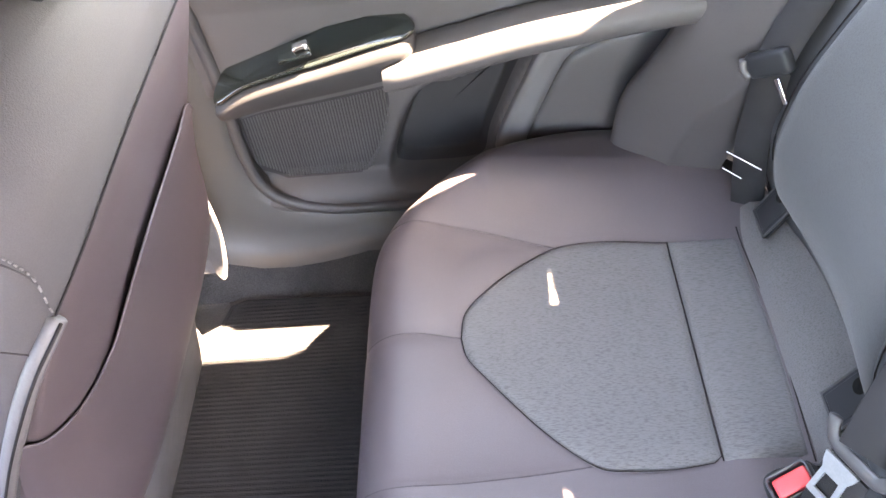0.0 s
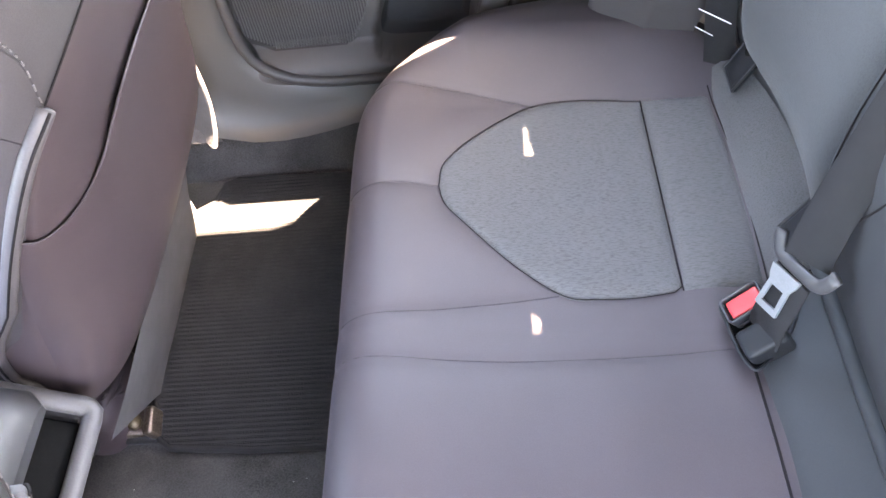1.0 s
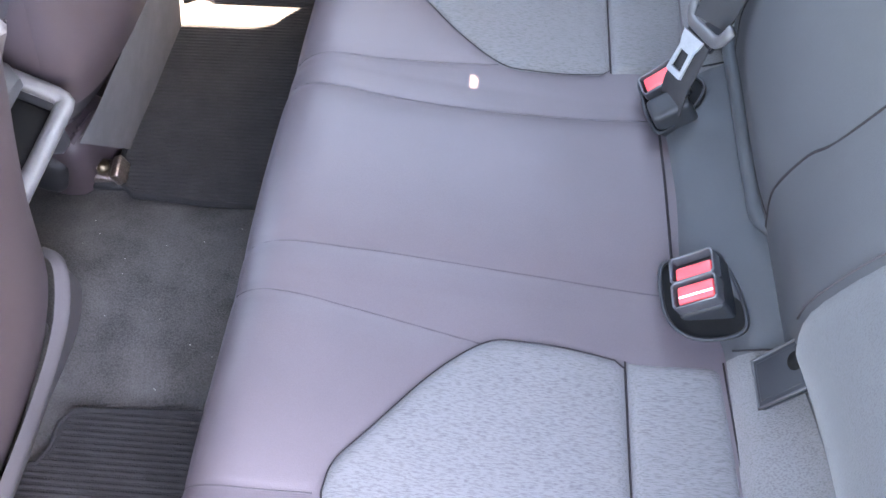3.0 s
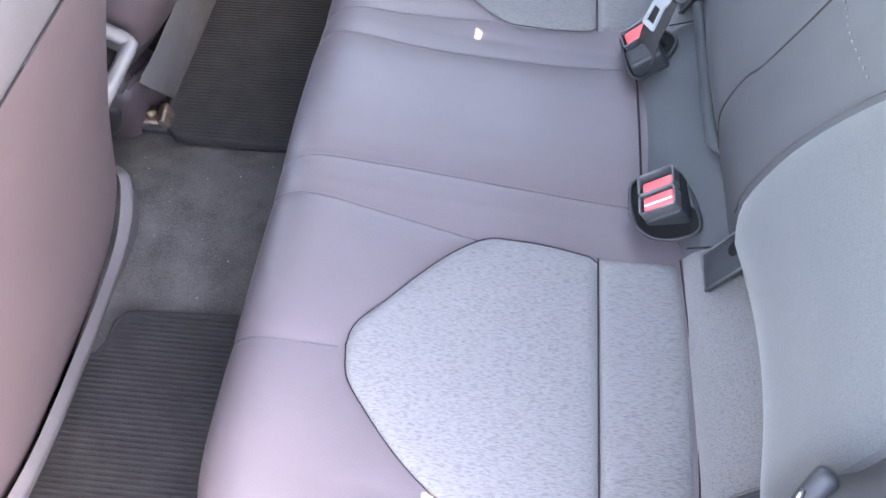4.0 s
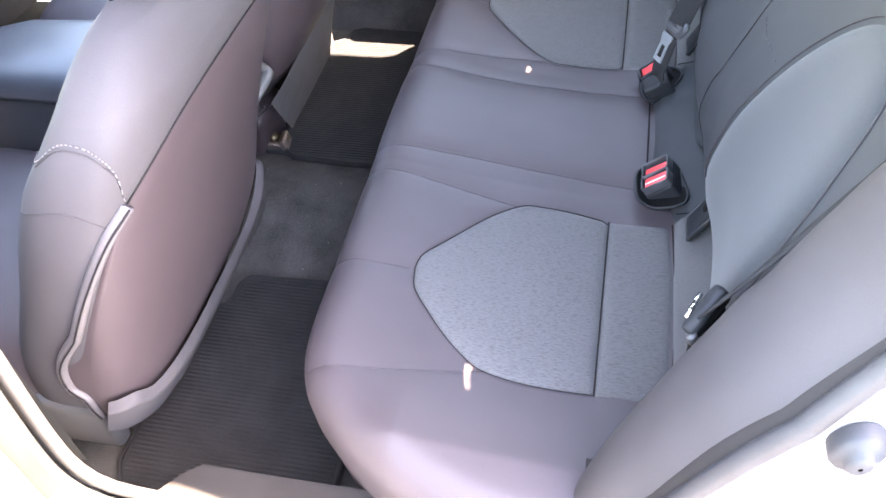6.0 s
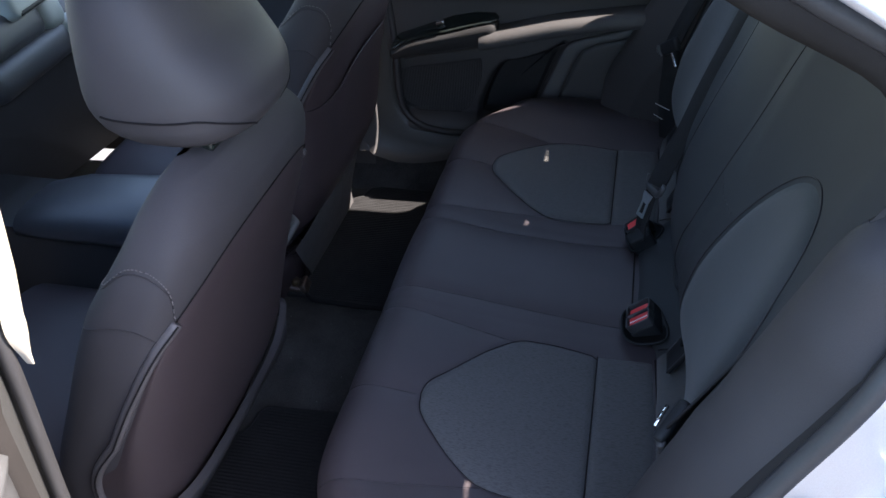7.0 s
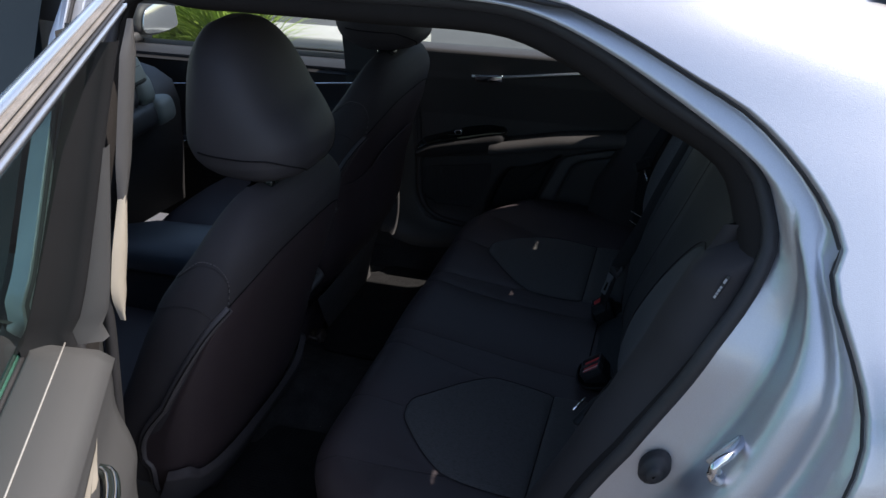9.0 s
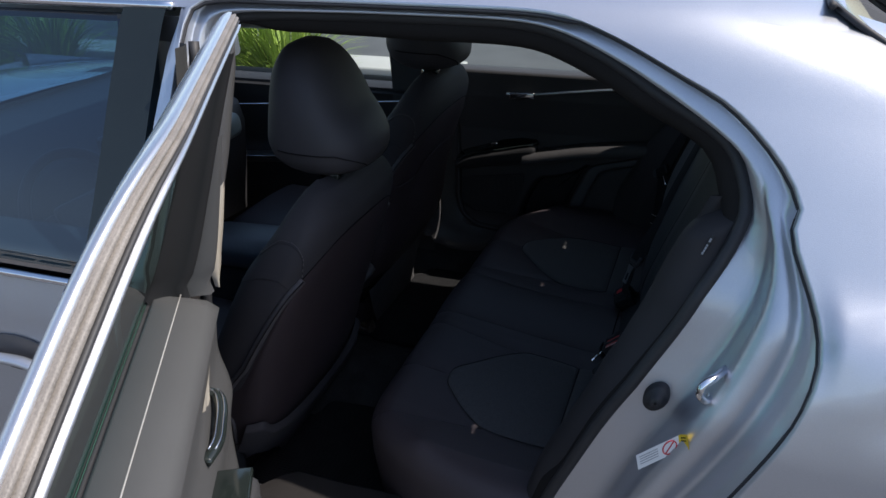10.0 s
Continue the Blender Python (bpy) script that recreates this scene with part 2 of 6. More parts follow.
def tube_bm(pts, r, sides=8, bm=None, flat=1.0, up=(0, 0, 1), closed=False):
    """A tube along points; flat squashes it along its up."""
    P = [Vector(p) for p in pts]
    rows = []
    n = len(P)
    for i, p in enumerate(P):
        a = P[(i + 1) % n] if closed or i + 1 < n else p
        b = P[i - 1] if closed or i > 0 else p
        d = (a - b).normalized()
        s = d.cross(Vector(up))
        if s.length < 1e-4:
            s = d.cross(Vector((1, 0.1, 0)))
        s.normalize()
        u = s.cross(d).normalized()
        rows.append([p + s * (r * math.cos(2 * math.pi * k / sides)) + u * (r * flat * math.sin(2 * math.pi * k / sides)) for k in range(sides)])
    bm = grid_bm(rows, closed_u=closed, closed_v=True, bm=bm)
    if not closed:
        for ring in (rows[0], rows[-1]):
            cap(bm, ring)
    bmesh.ops.remove_doubles(bm, verts=bm.verts[:], dist=1e-6)
    return bm


def block_bm(sx, sy, sz, m=None, bevel=0.004, segs=2, bm=None):
    """A bevelled block of that size about its centre, laid by the pose m."""
    b = bmesh.new()
    bmesh.ops.create_cube(b, size=1.0)
    bmesh.ops.scale(b, vec=(sx, sy, sz), verts=b.verts[:])
    if bevel:
        bmesh.ops.bevel(b, geom=b.edges[:], offset=min(bevel, 0.45 * min(sx, sy, sz)), segments=segs, profile=0.6, affect="EDGES")
    if m is not None:
        bmesh.ops.transform(b, matrix=m, verts=b.verts[:])
    if bm is None:
        return b
    me = bpy.data.meshes.new("tmp")
    b.to_mesh(me)
    b.free()
    bm.from_mesh(me)
    bpy.data.meshes.remove(me)
    return bm


def prism_bm(outline, depth, to3d, bevel=0.003):
    """A plate from a 2D outline: to3d(u, v, w) with w from 0 to depth, edges rounded."""
    n = len(outline)
    P = np.array(outline, float)
    turn = 1.0 if float(np.sum(P[:, 0] * np.roll(P[:, 1], -1) - P[:, 1] * np.roll(P[:, 0], -1))) > 0 else -1.0

    def ring(k, w):
        out = []
        for i in range(n):
            a, b, d = (np.array(outline[j % n], float) for j in (i - 1, i, i + 1))
            t = (d - a) / (np.linalg.norm(d - a) + 1e-9)
            q = b + np.array((-t[1], t[0])) * turn * k
            out.append(to3d(q[0], q[1], w))
        return out
    rows = [ring(bevel, 0), ring(bevel * 0.3, bevel * 0.3), ring(0, bevel), ring(0, depth - bevel), ring(bevel * 0.3, depth - bevel * 0.3), ring(bevel, depth)]
    bm = grid_bm(rows, closed_v=True)
    cap(bm, rows[0])
    cap(bm, rows[-1])
    bmesh.ops.remove_doubles(bm, verts=bm.verts[:], dist=1e-6)
    return bm


def inset_ring(outline, k):
    n = len(outline)
    P = [np.array(p, float) for p in outline]
    area = sum(P[i][0] * P[(i + 1) % n][1] - P[(i + 1) % n][0] * P[i][1] for i in range(n))
    sg = 1 if area > 0 else -1
    out = []
    for i in range(n):
        t = P[(i + 1) % n] - P[i - 1]
        t = t / (np.linalg.norm(t) + 1e-9)
        out.append(P[i] + sg * k * np.array((-t[1], t[0])))
    return out


def panel_bm(outline, surf, puff=0.006, tuck=0.004, edge=0.012):
    """An upholstered panel on the surface surf(u, v, lift): edges tucked in, the middle puffed up."""
    P = np.array(outline, float)
    a, b = P, np.roll(P, -1, axis=0)
    ab = b - a
    ll = (ab ** 2).sum(1) + 1e-12
    c = P.mean(0)

    def lift(q):
        t = np.clip(((q - a) * ab).sum(1) / ll, 0, 1)
        d = float(np.min(np.linalg.norm(a + ab * t[:, None] - q, axis=1)))
        return -tuck + (puff + tuck) * (1 - math.exp(-d / edge * 1.6))
    rows = []
    for f in (1.0, 0.995, 0.987, 0.975, 0.96, 0.94, 0.915, 0.885, 0.85, 0.8, 0.74, 0.67, 0.59, 0.5, 0.4, 0.3, 0.2, 0.1):
        ring = [c + (p - c) * f for p in P]
        rows.append([surf(q[0], q[1], lift(q)) for q in ring])
    rows.append([surf(c[0], c[1], lift(c))] * len(outline))
    bm = grid_bm(rows, closed_v=True)
    bmesh.ops.remove_doubles(bm, verts=bm.verts[:], dist=1e-6)
    return bm


def seam(pts, surf, parent, r=0.0009, mat=None, name="seam", n=10, lift=-0.0003):
    line = smooth_line(pts, n) if len(pts) > 2 else resample(pts, 16)
    return part(name, tube_bm([surf(p[0], p[1], lift) for p in line], r, 6), mat or SEAM, parent)


# ---- car body: the skin as a section swept along the car ----
SECTION = [(0.30, 0.88, 0.30), (0.60, 0.912, 0.60), (0.72, 0.916, 0.72), (0.90, 0.912, 0.90), (0.965, 0.900, 0.965), (0.984, 0.898, 0.984), (0.995, 0.881, 0.995), (1.014, 0.889, 1.014), (1.05, 0.864, 1.05),
           (1.20, 0.785, 1.20), (1.36, 0.705, 1.36), (1.45, 0.655, 1.45), (1.50, 0.615, 1.485), (1.58, 0.54, 1.512), (1.70, 0.42, 1.53),
           (1.90, 0.22, 1.545), (2.12, 0.0, 1.55)]
SG, SY, SZ = ([s[k] for s in SECTION] for k in range(3))


def skin(x, g, inset=0.0):
    """A point on the near side's skin: x along the car, g up its girth, inset towards the cabin."""
    y, z = curve(g, SG, SY), curve(g, SG, SZ)
    if x > 0.45:
        k = ((x - 0.45) / 0.55) ** 2
        w = min(1, max(0, (g - 1.05) / 0.45))
        z -= 0.13 * min(k, 3.0) * w
    if x > 0.726:                                                  # haunch behind the door
        h = min(1.0, (x - 0.726) / 0.035)
        y += 0.020 * h * h * (3 - 2 * h) * math.exp(-((g - 1.078) / 0.036) ** 2)
    if x < -0.9:
        k = ((-0.9 - x) / 0.6) ** 2
        z -= 0.10 * k * min(1, max(0, (g - 1.05) / 0.4))
    ny, nz = (1.0, 0.0) if g < 0.95 else ((0.88, 0.47) if g < 1.47 else (0.3, 0.95))
    return Vector((x, -(y - inset * ny), z - inset * nz))


def inner_skin(x, g):
    """The skin without its pressed groove and haunch, for what lies behind it."""
    v = skin(min(x, 0.726), g)
    k = min(1.0, max(0.0, (g - 0.90) / 0.16))
    y = 0.912 * (1 - k) + 0.859 * k
    return Vector((x, -y if 0.90 < g < 1.06 else v.y, skin(x, g).z))


def flip(bm):
    """The far side's copy of a near-side mesh."""
    bmesh.ops.scale(bm, vec=(1, -1, 1), verts=bm.verts[:])
    return bm


# outer cut of the rear door opening, and the inner flange that carries the seal
CUT = smooth_line([(-0.40, 0.42), (-0.40, 0.9), (-0.40, 1.30), (-0.395, 1.44), (-0.36, 1.482), (-0.2, 1.487), (0.11, 1.487), (0.256, 1.483), (0.34, 1.462), (0.488, 1.397),
                   (0.566, 1.363), (0.636, 1.308), (0.676, 1.255), (0.682, 1.222), (0.674, 1.205), (0.69, 1.17), (0.722, 1.096), (0.731, 1.038),
                   (0.719, 0.979), (0.70, 0.925), (0.642, 0.805), (0.57, 0.67), (0.52, 0.52), (0.44, 0.42), (0.2, 0.385), (-0.2, 0.385)], 5, closed=True)
FLANGE = smooth_line([(-0.383, 0.47), (-0.381, 0.65), (-0.372, 0.9), (-0.375, 1.30), (-0.37, 1.40), (-0.33, 1.432), (-0.13, 1.442), (0.05, 1.444), (0.191, 1.443), (0.277, 1.431), (0.38, 1.392),
                      (0.461, 1.349), (0.566, 1.297), (0.600, 1.25), (0.612, 1.205), (0.604, 1.165), (0.583, 1.115), (0.559, 1.07), (0.529, 1.006),
                      (0.478, 0.912), (0.427, 0.818), (0.380, 0.714), (0.343, 0.626), (0.31, 0.52), (0.26, 0.44), (0.1, 0.43), (-0.2, 0.43)], 5, closed=True)
CUT = resample(CUT + [CUT[0]], 131)[:-1]
FLANGE = resample(FLANGE + [FLANGE[0]], 131)[:-1]


def flange_depth(p):
    """How far the flange lies inside the skin: deeper low down."""
    k = min(1, max(0, (1.17 - p[1]) / 0.31))
    return 0.09 + 0.045 * k * k * (3 - 2 * k) * min(1, max(0, (p[0] - 0.1) / 0.2))


def flange_point(p, deep=0.0):
    v = inner_skin(p[0], p[1])
    return Vector((v.x, v.y + flange_depth(p) + deep, v.z))


car = thing("car", "silver sedan with dark interior, its rear door open", "car")


def body_side(parent, name="quarter_panel"):
    """Skin outside the rear door cut, from the cut to the roof line and the tail."""
    far = []
    n = len(CUT)
    for i, p in enumerate(CUT):
        x, g = p
        if g > 1.30 and x < 0.50:
            e = (x, 1.62)
        elif g > 0.45 and x > 0.2:
            a = math.atan2(g - 0.95, x - 0.35)
            e = (min(1.75, 0.35 + 1.4 * math.cos(a) / max(0.05, math.cos(a))), 0.95 + max(-0.65, min(0.578, 1.4 * math.tan(max(-1.3, min(1.3, a))))))
        elif x < -0.3:
            e = (-0.43, g)
        else:
            e = (x, 0.30)
        far.append(e)
    far = [np.array(e) for e in far]
    for _ in range(3):
        far = [(far[i - 1] + 2 * far[i] + far[(i + 1) % n]) / 4 for i in range(n)]
    rows = []
    for k in [0, 0.003] + [0.006 + 0.994 * (i / 150) ** 1.25 for i in range(151)]:
        rows.append([skin(*(CUT[i] * (1 - k) + far[i] * k), inset=0.006 if k == 0 else 0.0) for i in range(n)])
    return part(name, grid_bm(rows, closed_v=True), PAINT, parent, "silver metallic body side with a rear door cut")


body_side(car)
# jamb: rounded step from the cut, a channel, then the flange
jamb_rows = []
for k, deep in [(0.0, 0.05), (0.012, 0.10), (0.03, 0.13), (0.065, 0.16), (0.085, 0.22), (0.105, 0.36), (0.13, 0.46), (0.17, 0.49), (0.21, 0.47), (0.25, 0.42), (0.30, 0.385), (0.37, 0.37), (0.43, 0.385), (0.475, 0.42), (0.50, 0.47), (0.525, 0.61), (0.55, 0.80), (0.575, 0.91), (0.61, 0.955), (0.72, 0.975), (0.88, 0.99), (1.0, 1.0)]:
    row = []
    for p, q in zip(CUT, FLANGE):
        r = p * (1 - k) + q * k
        v = skin(r[0], r[1]).lerp(inner_skin(r[0], r[1]), min(1.0, k / 0.15))
        up = min(1.0, max(0.0, (r[1] - 1.12) / 0.14))                  # a plain flat strip along the roof
        flat = curve(k, [0.0, 0.03, 0.10, 0.16, 0.70, 0.80, 0.88, 1.0], [0.05, 0.12, 0.32, 0.38, 0.42, 0.58, 0.93, 1.0])
        row.append(Vector((v.x, v.y + (deep * (1 - up) + flat * up) * flange_depth(r), v.z)))
    jamb_rows.append(row)
jamb_tree = BVHTree.FromBMesh(grid_bm(jamb_rows, closed_v=True))
part("door_jamb", grid_bm(jamb_rows, closed_v=True), PAINT, car, "painted silver metal door jamb")
part("door_seal", tube_bm([flange_point(p, -0.006) for p in FLANGE], 0.011, 8, closed=True, up=(0, 1, 0)), RUBBER, car, "black rubber door seal")
gap = [skin(p[0], p[1], 0.010) for p in CUT]
part("cut_edge", tube_bm(gap, 0.004, 6, closed=True, up=(0, 1, 0)), RUBBER, car, "dark shadow gap seal of the door cut")


def inner_curve(k):
    c = np.array((0.10, 0.98))
    out = []
    for p in FLANGE:
        d = c - p
        d = d / np.linalg.norm(d)
        out.append(p + d * k)
    return out


def trim_curve(k):
    """The trim's edge, narrow along the front pillar."""
    return [p + (q - p) * (1 - 0.7 * min(1, max(0, (-0.28 - p[0]) / 0.06))) for p, q in zip(FLANGE, inner_curve(k))]


# inner pillar and roof-rail trim, dark
trim_rows = []
for k, deep in [(-0.004, -0.006), (0.014, -0.002), (0.030, 0.010), (0.042, 0.028), (0.046, 0.06), (0.04, 0.11)]:
    slim = [1 - 0.72 * min(1, max(0, (p[0] - 0.32) / 0.05)) * min(1, max(0, (1.21 - p[1]) / 0.06)) for p in FLANGE]
    edge = [p + (q - p) * f for p, q, f in zip(FLANGE, trim_curve(k), slim)]
    trim_rows.append([flange_point(q, deep * f * (1 - 0.75 * min(1, max(0, (-0.24 - q[0]) / 0.08)))) for q, f in zip(edge, slim)])
part("opening_trim", grid_bm(trim_rows, closed_v=True), OPENING, car, "dark plastic trim lining the door opening")

# roof skin with the window cut behind, and the rest of the hull
ROOF_G = np.linspace(1.49, 2.11, 40)
roof_rows = [[skin(x, g, 0.0022) for g in ROOF_G] + [Vector((v.x, -v.y, v.z)) for v in reversed([skin(x, g, 0.0022) for g in ROOF_G])] for x in np.linspace(-1.02, 0.72, 60)]
part("roof", grid_bm(roof_rows), PAINT, car, "silver metallic roof panel")
bmr = grid_bm([[skin(x, g) for g in np.linspace(1.46, 1.62, 8)] for x in np.linspace(-1.1, -0.40, 16)])
part("roof_rail", bmr, PAINT, car)


def far_side_shell(parent):
    rows = [[skin(x, g) for g in np.linspace(0.30, 0.99, 14)] for x in np.linspace(-1.75, 1.75, 50)]
    part("body_side", flip(grid_bm(rows)), PAINT, parent)
    rows = [[skin(x, g) for g in np.linspace(1.44, 1.62, 8)] for x in np.linspace(-1.1, 0.75, 30)]
    part("roof_rail", flip(grid_bm(rows)), PAINT, parent)
    rows = [[skin(x, g) for g in np.linspace(0.97, 1.53, 14)] for x in np.linspace(0.72, 1.75, 22)]
    part("quarter_panel", flip(grid_bm(rows)), PAINT, parent)


far_side_shell(car)
# near front flank: fender and the tail closure
part("fender", grid_bm([[skin(x, g) for g in np.linspace(0.30, 0.98, 12)] for x in np.linspace(-2.4, -1.46, 16)]), PAINT, car)
part("fender", flip(grid_bm([[skin(x, g) for g in np.linspace(0.30, 0.98, 12)] for x in np.linspace(-2.4, -1.70, 12)])), PAINT, car)
part("bonnet", grid_bm([[Vector((x, y, 0.985 + 0.05 * (1 - (y / 0.9) ** 2) - 0.10 * ((-1.7 - x) / 0.9) ** 2)) for y in np.linspace(-0.895, 0.895, 20)] for x in np.linspace(-2.5, -1.62, 12)]), PAINT, car)
part("boot_lid", grid_bm([[Vector((x, y, 1.13 + 0.03 * (1 - (y / 0.9) ** 2))) for y in np.linspace(-0.86, 0.86, 20)] for x in np.linspace(1.25, 1.78, 10)]), PAINT, car)
part("tail_panel", grid_bm([[Vector((1.76, y, z)) for y in np.linspace(-0.9, 0.9, 10)] for z in np.linspace(0.3, 1.14, 8)]), PAINT, car)
part("nose_panel", grid_bm([[Vector((-2.42, y, z)) for y in np.linspace(-0.89, 0.89, 10)] for z in np.linspace(0.3, 0.95, 8)]), PAINT, car)


def slab(rows, mat, name, parent, label="", thick=0.004):
    ob = part(name, grid_bm(rows), mat, parent, label)
    ob.visible_shadow = not name.endswith(("glass", "window", "windscreen"))
    return ob


ws = [[Vector((-1.70 + 0.70 * t, y, 1.03 + 0.46 * t - 0.03 * abs(y) - 0.12 * (1 - t) * abs(y))) for y in np.linspace(-0.68 + 0.10 * t, 0.68 - 0.10 * t, 18)] for t in np.linspace(0, 1, 14)]
slab(ws, CLEAR, "windscreen", car, "clear front windscreen")
rg = [[Vector((0.70 + 0.62 * t, y, 1.50 - 0.05 * y * y - 0.36 * t)) for y in np.linspace(-0.57 - 0.04 * t, 0.57 + 0.04 * t, 16)] for t in np.linspace(0, 1, 12)]
slab(rg, TINT, "rear_window", car, "dark tinted rear window")
def window_plane(x, y, lift=0.0):
    return Vector((x, y, 1.503 - 0.05 * y * y - 0.58 * (x - 0.695) + lift))


OUTER = [(1.10, -0.64), (0.90, -0.622), (0.80, -0.609), (0.745, -0.597), (0.715, -0.577), (0.699, -0.545), (0.694, -0.50)]
INNER = [(1.10, -0.60), (0.92, -0.588), (0.85, -0.581), (0.80, -0.579), (0.780, -0.572), (0.770, -0.556), (0.7685, -0.53)]
outer, inner = (resample(smooth_line(q + [(x, -y) for x, y in reversed(q)], 6), 120) for q in (OUTER, INNER))
band_rows = [[window_plane(*(a * (1 - k) + b * k), lift=0.004 + 0.002 * (k > 0)) for a, b in zip(outer, inner)] for k in (0, 0.03, 0.5, 1.0)]
part("window_band", grid_bm(band_rows), GLOSS, car, "black printed band round the rear window")
part("window_seal", tube_bm([window_plane(p[0], p[1], 0.003) for p in outer], 0.0055, 8), RUBBER, car, "black rubber seal round the rear window")

# cabin lining
headliner = part("ceiling", grid_bm([[Vector((x, y, skin(x, 2.12 - 1.15 * abs(y) if abs(y) < 0.54 else 1.5).z - 0.055 - (0.02 if abs(y) > 0.5 else 0))) for y in np.linspace(-0.56, 0.56, 24)] for x in np.linspace(-1.0, 0.70, 20)]), HEADLINER)
tagged(headliner, "grey cloth headliner under the car roof", "headliner", kind="structure")


def floor_z(x, y):
    z = 0.275 + 0.035 * max(0.0, 1 - (abs(y) / 0.17) ** 2) ** 1.0
    return z


floor_rows = [[Vector((x, y, floor_z(x, y) + 0.004 * noise.noise(Vector((x * 9, y * 9, 0))))) for y in np.linspace(-0.80, 0.80, 90)] for x in np.linspace(-1.7, 0.0, 80)]
floor = part("floor", grid_bm(floor_rows), CARPET)
tagged(floor, "dark grey carpet floor of the car", "carpet", kind="structure")
lower = thing("sill_trim", "dark plastic sill and pillar trim along the footwell", "trim", kind="structure")


def side_liner(sign):
    """Pillar foot and sill trim as one L with a rounded inner corner, carpet below."""
    inner = smooth_line([(-0.345, 1.40), (-0.335, 1.1), (-0.331, 0.892), (-0.324, 0.744), (-0.325, 0.60), (-0.31, 0.53), (-0.27, 0.493), (-0.21, 0.476), (-0.127, 0.472), (0.1, 0.47), (0.35, 0.47)], 6)
    if sign < 0:
        inner = smooth_line([(-0.371, 1.40), (-0.366, 1.1), (-0.373, 0.932), (-0.387, 0.80), (-0.400, 0.68), (-0.408, 0.58), (-0.405, 0.50), (-0.375, 0.45), (-0.30, 0.435), (-0.127, 0.432), (0.1, 0.432), (0.35, 0.432)], 6)
    inner = resample(inner, 60)
    rows = []
    for k, y in [(0.0, 0.800), (0.0, 0.775), (0.006, 0.757), (0.018, 0.748), (0.05, 0.742), (0.085, 0.732), (0.10, 0.715), (0.105, 0.70)]:
        row = []
        for i, p in enumerate(inner):
            t = np.array(inner[min(i + 1, 59)]) - np.array(inner[max(i - 1, 0)])
            t = t / np.linalg.norm(t)
            q = p + np.array((t[1], -t[0])) * k * (1.0 - 0.5 * min(1.0, max(0.0, (i - 34) / 6))) * (1.0 + 0.55 * math.exp(-((i - 32) / 3.5) ** 2))
            lean = 0.16 * max(0.0, q[1] - 1.0)
            row.append(Vector((q[0], sign * (y - lean), q[1])))
        rows.append(row)
    part("pillar_trim", grid_bm(rows), SILL, lower)
    part("pillar_face", grid_bm([[Vector((x, sign * (0.715 - 0.16 * max(0, z - 1.0)), z)) for z in np.linspace(0.45, 1.44, 20)] for x in np.linspace(-0.56, -0.42, 6)]), SILL, lower)
    part("sill_carpet", grid_bm([[Vector((x, sign * (0.725 + 0.09 * s), 0.275 + 0.125 * s)) for s in np.linspace(0, 1, 6)] for x in np.linspace(-0.70, 0.1, 20)]), CARPET, lower)
    part("seal", tube_bm([Vector((p[0] + 0.004, sign * (0.748 - 0.16 * max(0.0, p[1] - 1.0)), p[1] + 0.004)) for p in inner], 0.010, 8, up=(0, 1, 0)), RUBBER, lower)


side_liner(1)
side_liner(-1)


def pillar_strip(z0, z1, fade0, fade1):
    rows = []
    for z in np.linspace(z0, z1, 20):
        w = 0.030 * max(0.05, min(1, (z - z0) / fade0, (z1 - z) / fade1))
        y0, e = -0.736 + 0.16 * max(0.0, z - 1.0), 0.125 * max(0.0, z - 0.95)
        rows.append([Vector((x + e, y0 + k * w, z)) for x, k in ((-0.356, -0.5), (-0.349, -0.3), (-0.346, 0.0), (-0.347, 0.4), (-0.354, 0.5))])
    return grid_bm(rows)


# sunlit edge of the trim: its brightness is put into the pale beige
part("pillar_edge", pillar_strip(0.93, 1.20, 0.05, 0.14), CREAM, lower, "edge of the pillar trim with sunlight painted in as pale beige")
part("pillar_edge", pillar_strip(1.10, 1.41, 0.10, 0.05), PLASTIC_GREY, lower, "grey edge of the upper pillar trim")

# ---- rear bench: cushion ----
FRONT = smooth_line([(0.0, -0.118), (0.20, -0.118), (0.40, -0.117), (0.52, -0.114), (0.58, -0.103), (0.625, -0.080), (0.665, -0.042), (0.70, 0.0), (0.733, 0.052), (0.762, 0.115), (0.783, 0.19), (0.79, 0.26)], 6)
FY, FX = [p[0] for p in FRONT], [p[1] for p in FRONT]
EDGE = [np.array((x, y)) for y, x in FRONT] + [np.array((0.32, 0.785)), np.array((0.37, 0.758)), np.array((0.44, 0.69))]
EDGE_XY = np.array(EDGE)
INSERT = smooth_line([(0.012, 0.386), (0.020, 0.43), (0.062, 0.482), (0.115, 0.526), (0.150, 0.546), (0.20, 0.555), (0.25, 0.556), (0.302, 0.553)], 6)[:-1] + \
    [np.array((0.3058, 0.553 - 0.33 * k)) for k in np.linspace(0, 1, 14)] + \
    smooth_line([(0.305, 0.216), (0.25, 0.207), (0.20, 0.205), (0.160, 0.211), (0.105, 0.255), (0.042, 0.326), (0.019, 0.356), (0.012, 0.386)], 6)[1:-1]
STRIP = [np.array((0.3078, 0.555 - 0.340 * k)) for k in np.linspace(0, 1, 14)] + [np.array((0.309 + 0.095 * k, 0.217 - 0.003 * k)) for k in np.linspace(0.1, 1, 8)] + \
    [np.array((0.404 + 0.006 * math.sin(math.pi * k), 0.214 + 0.342 * k)) for k in np.linspace(0.05, 1, 14)] + [np.array((0.404 - 0.095 * k, 0.556 - 0.002 * k)) for k in np.linspace(0.1, 0.9, 8)]
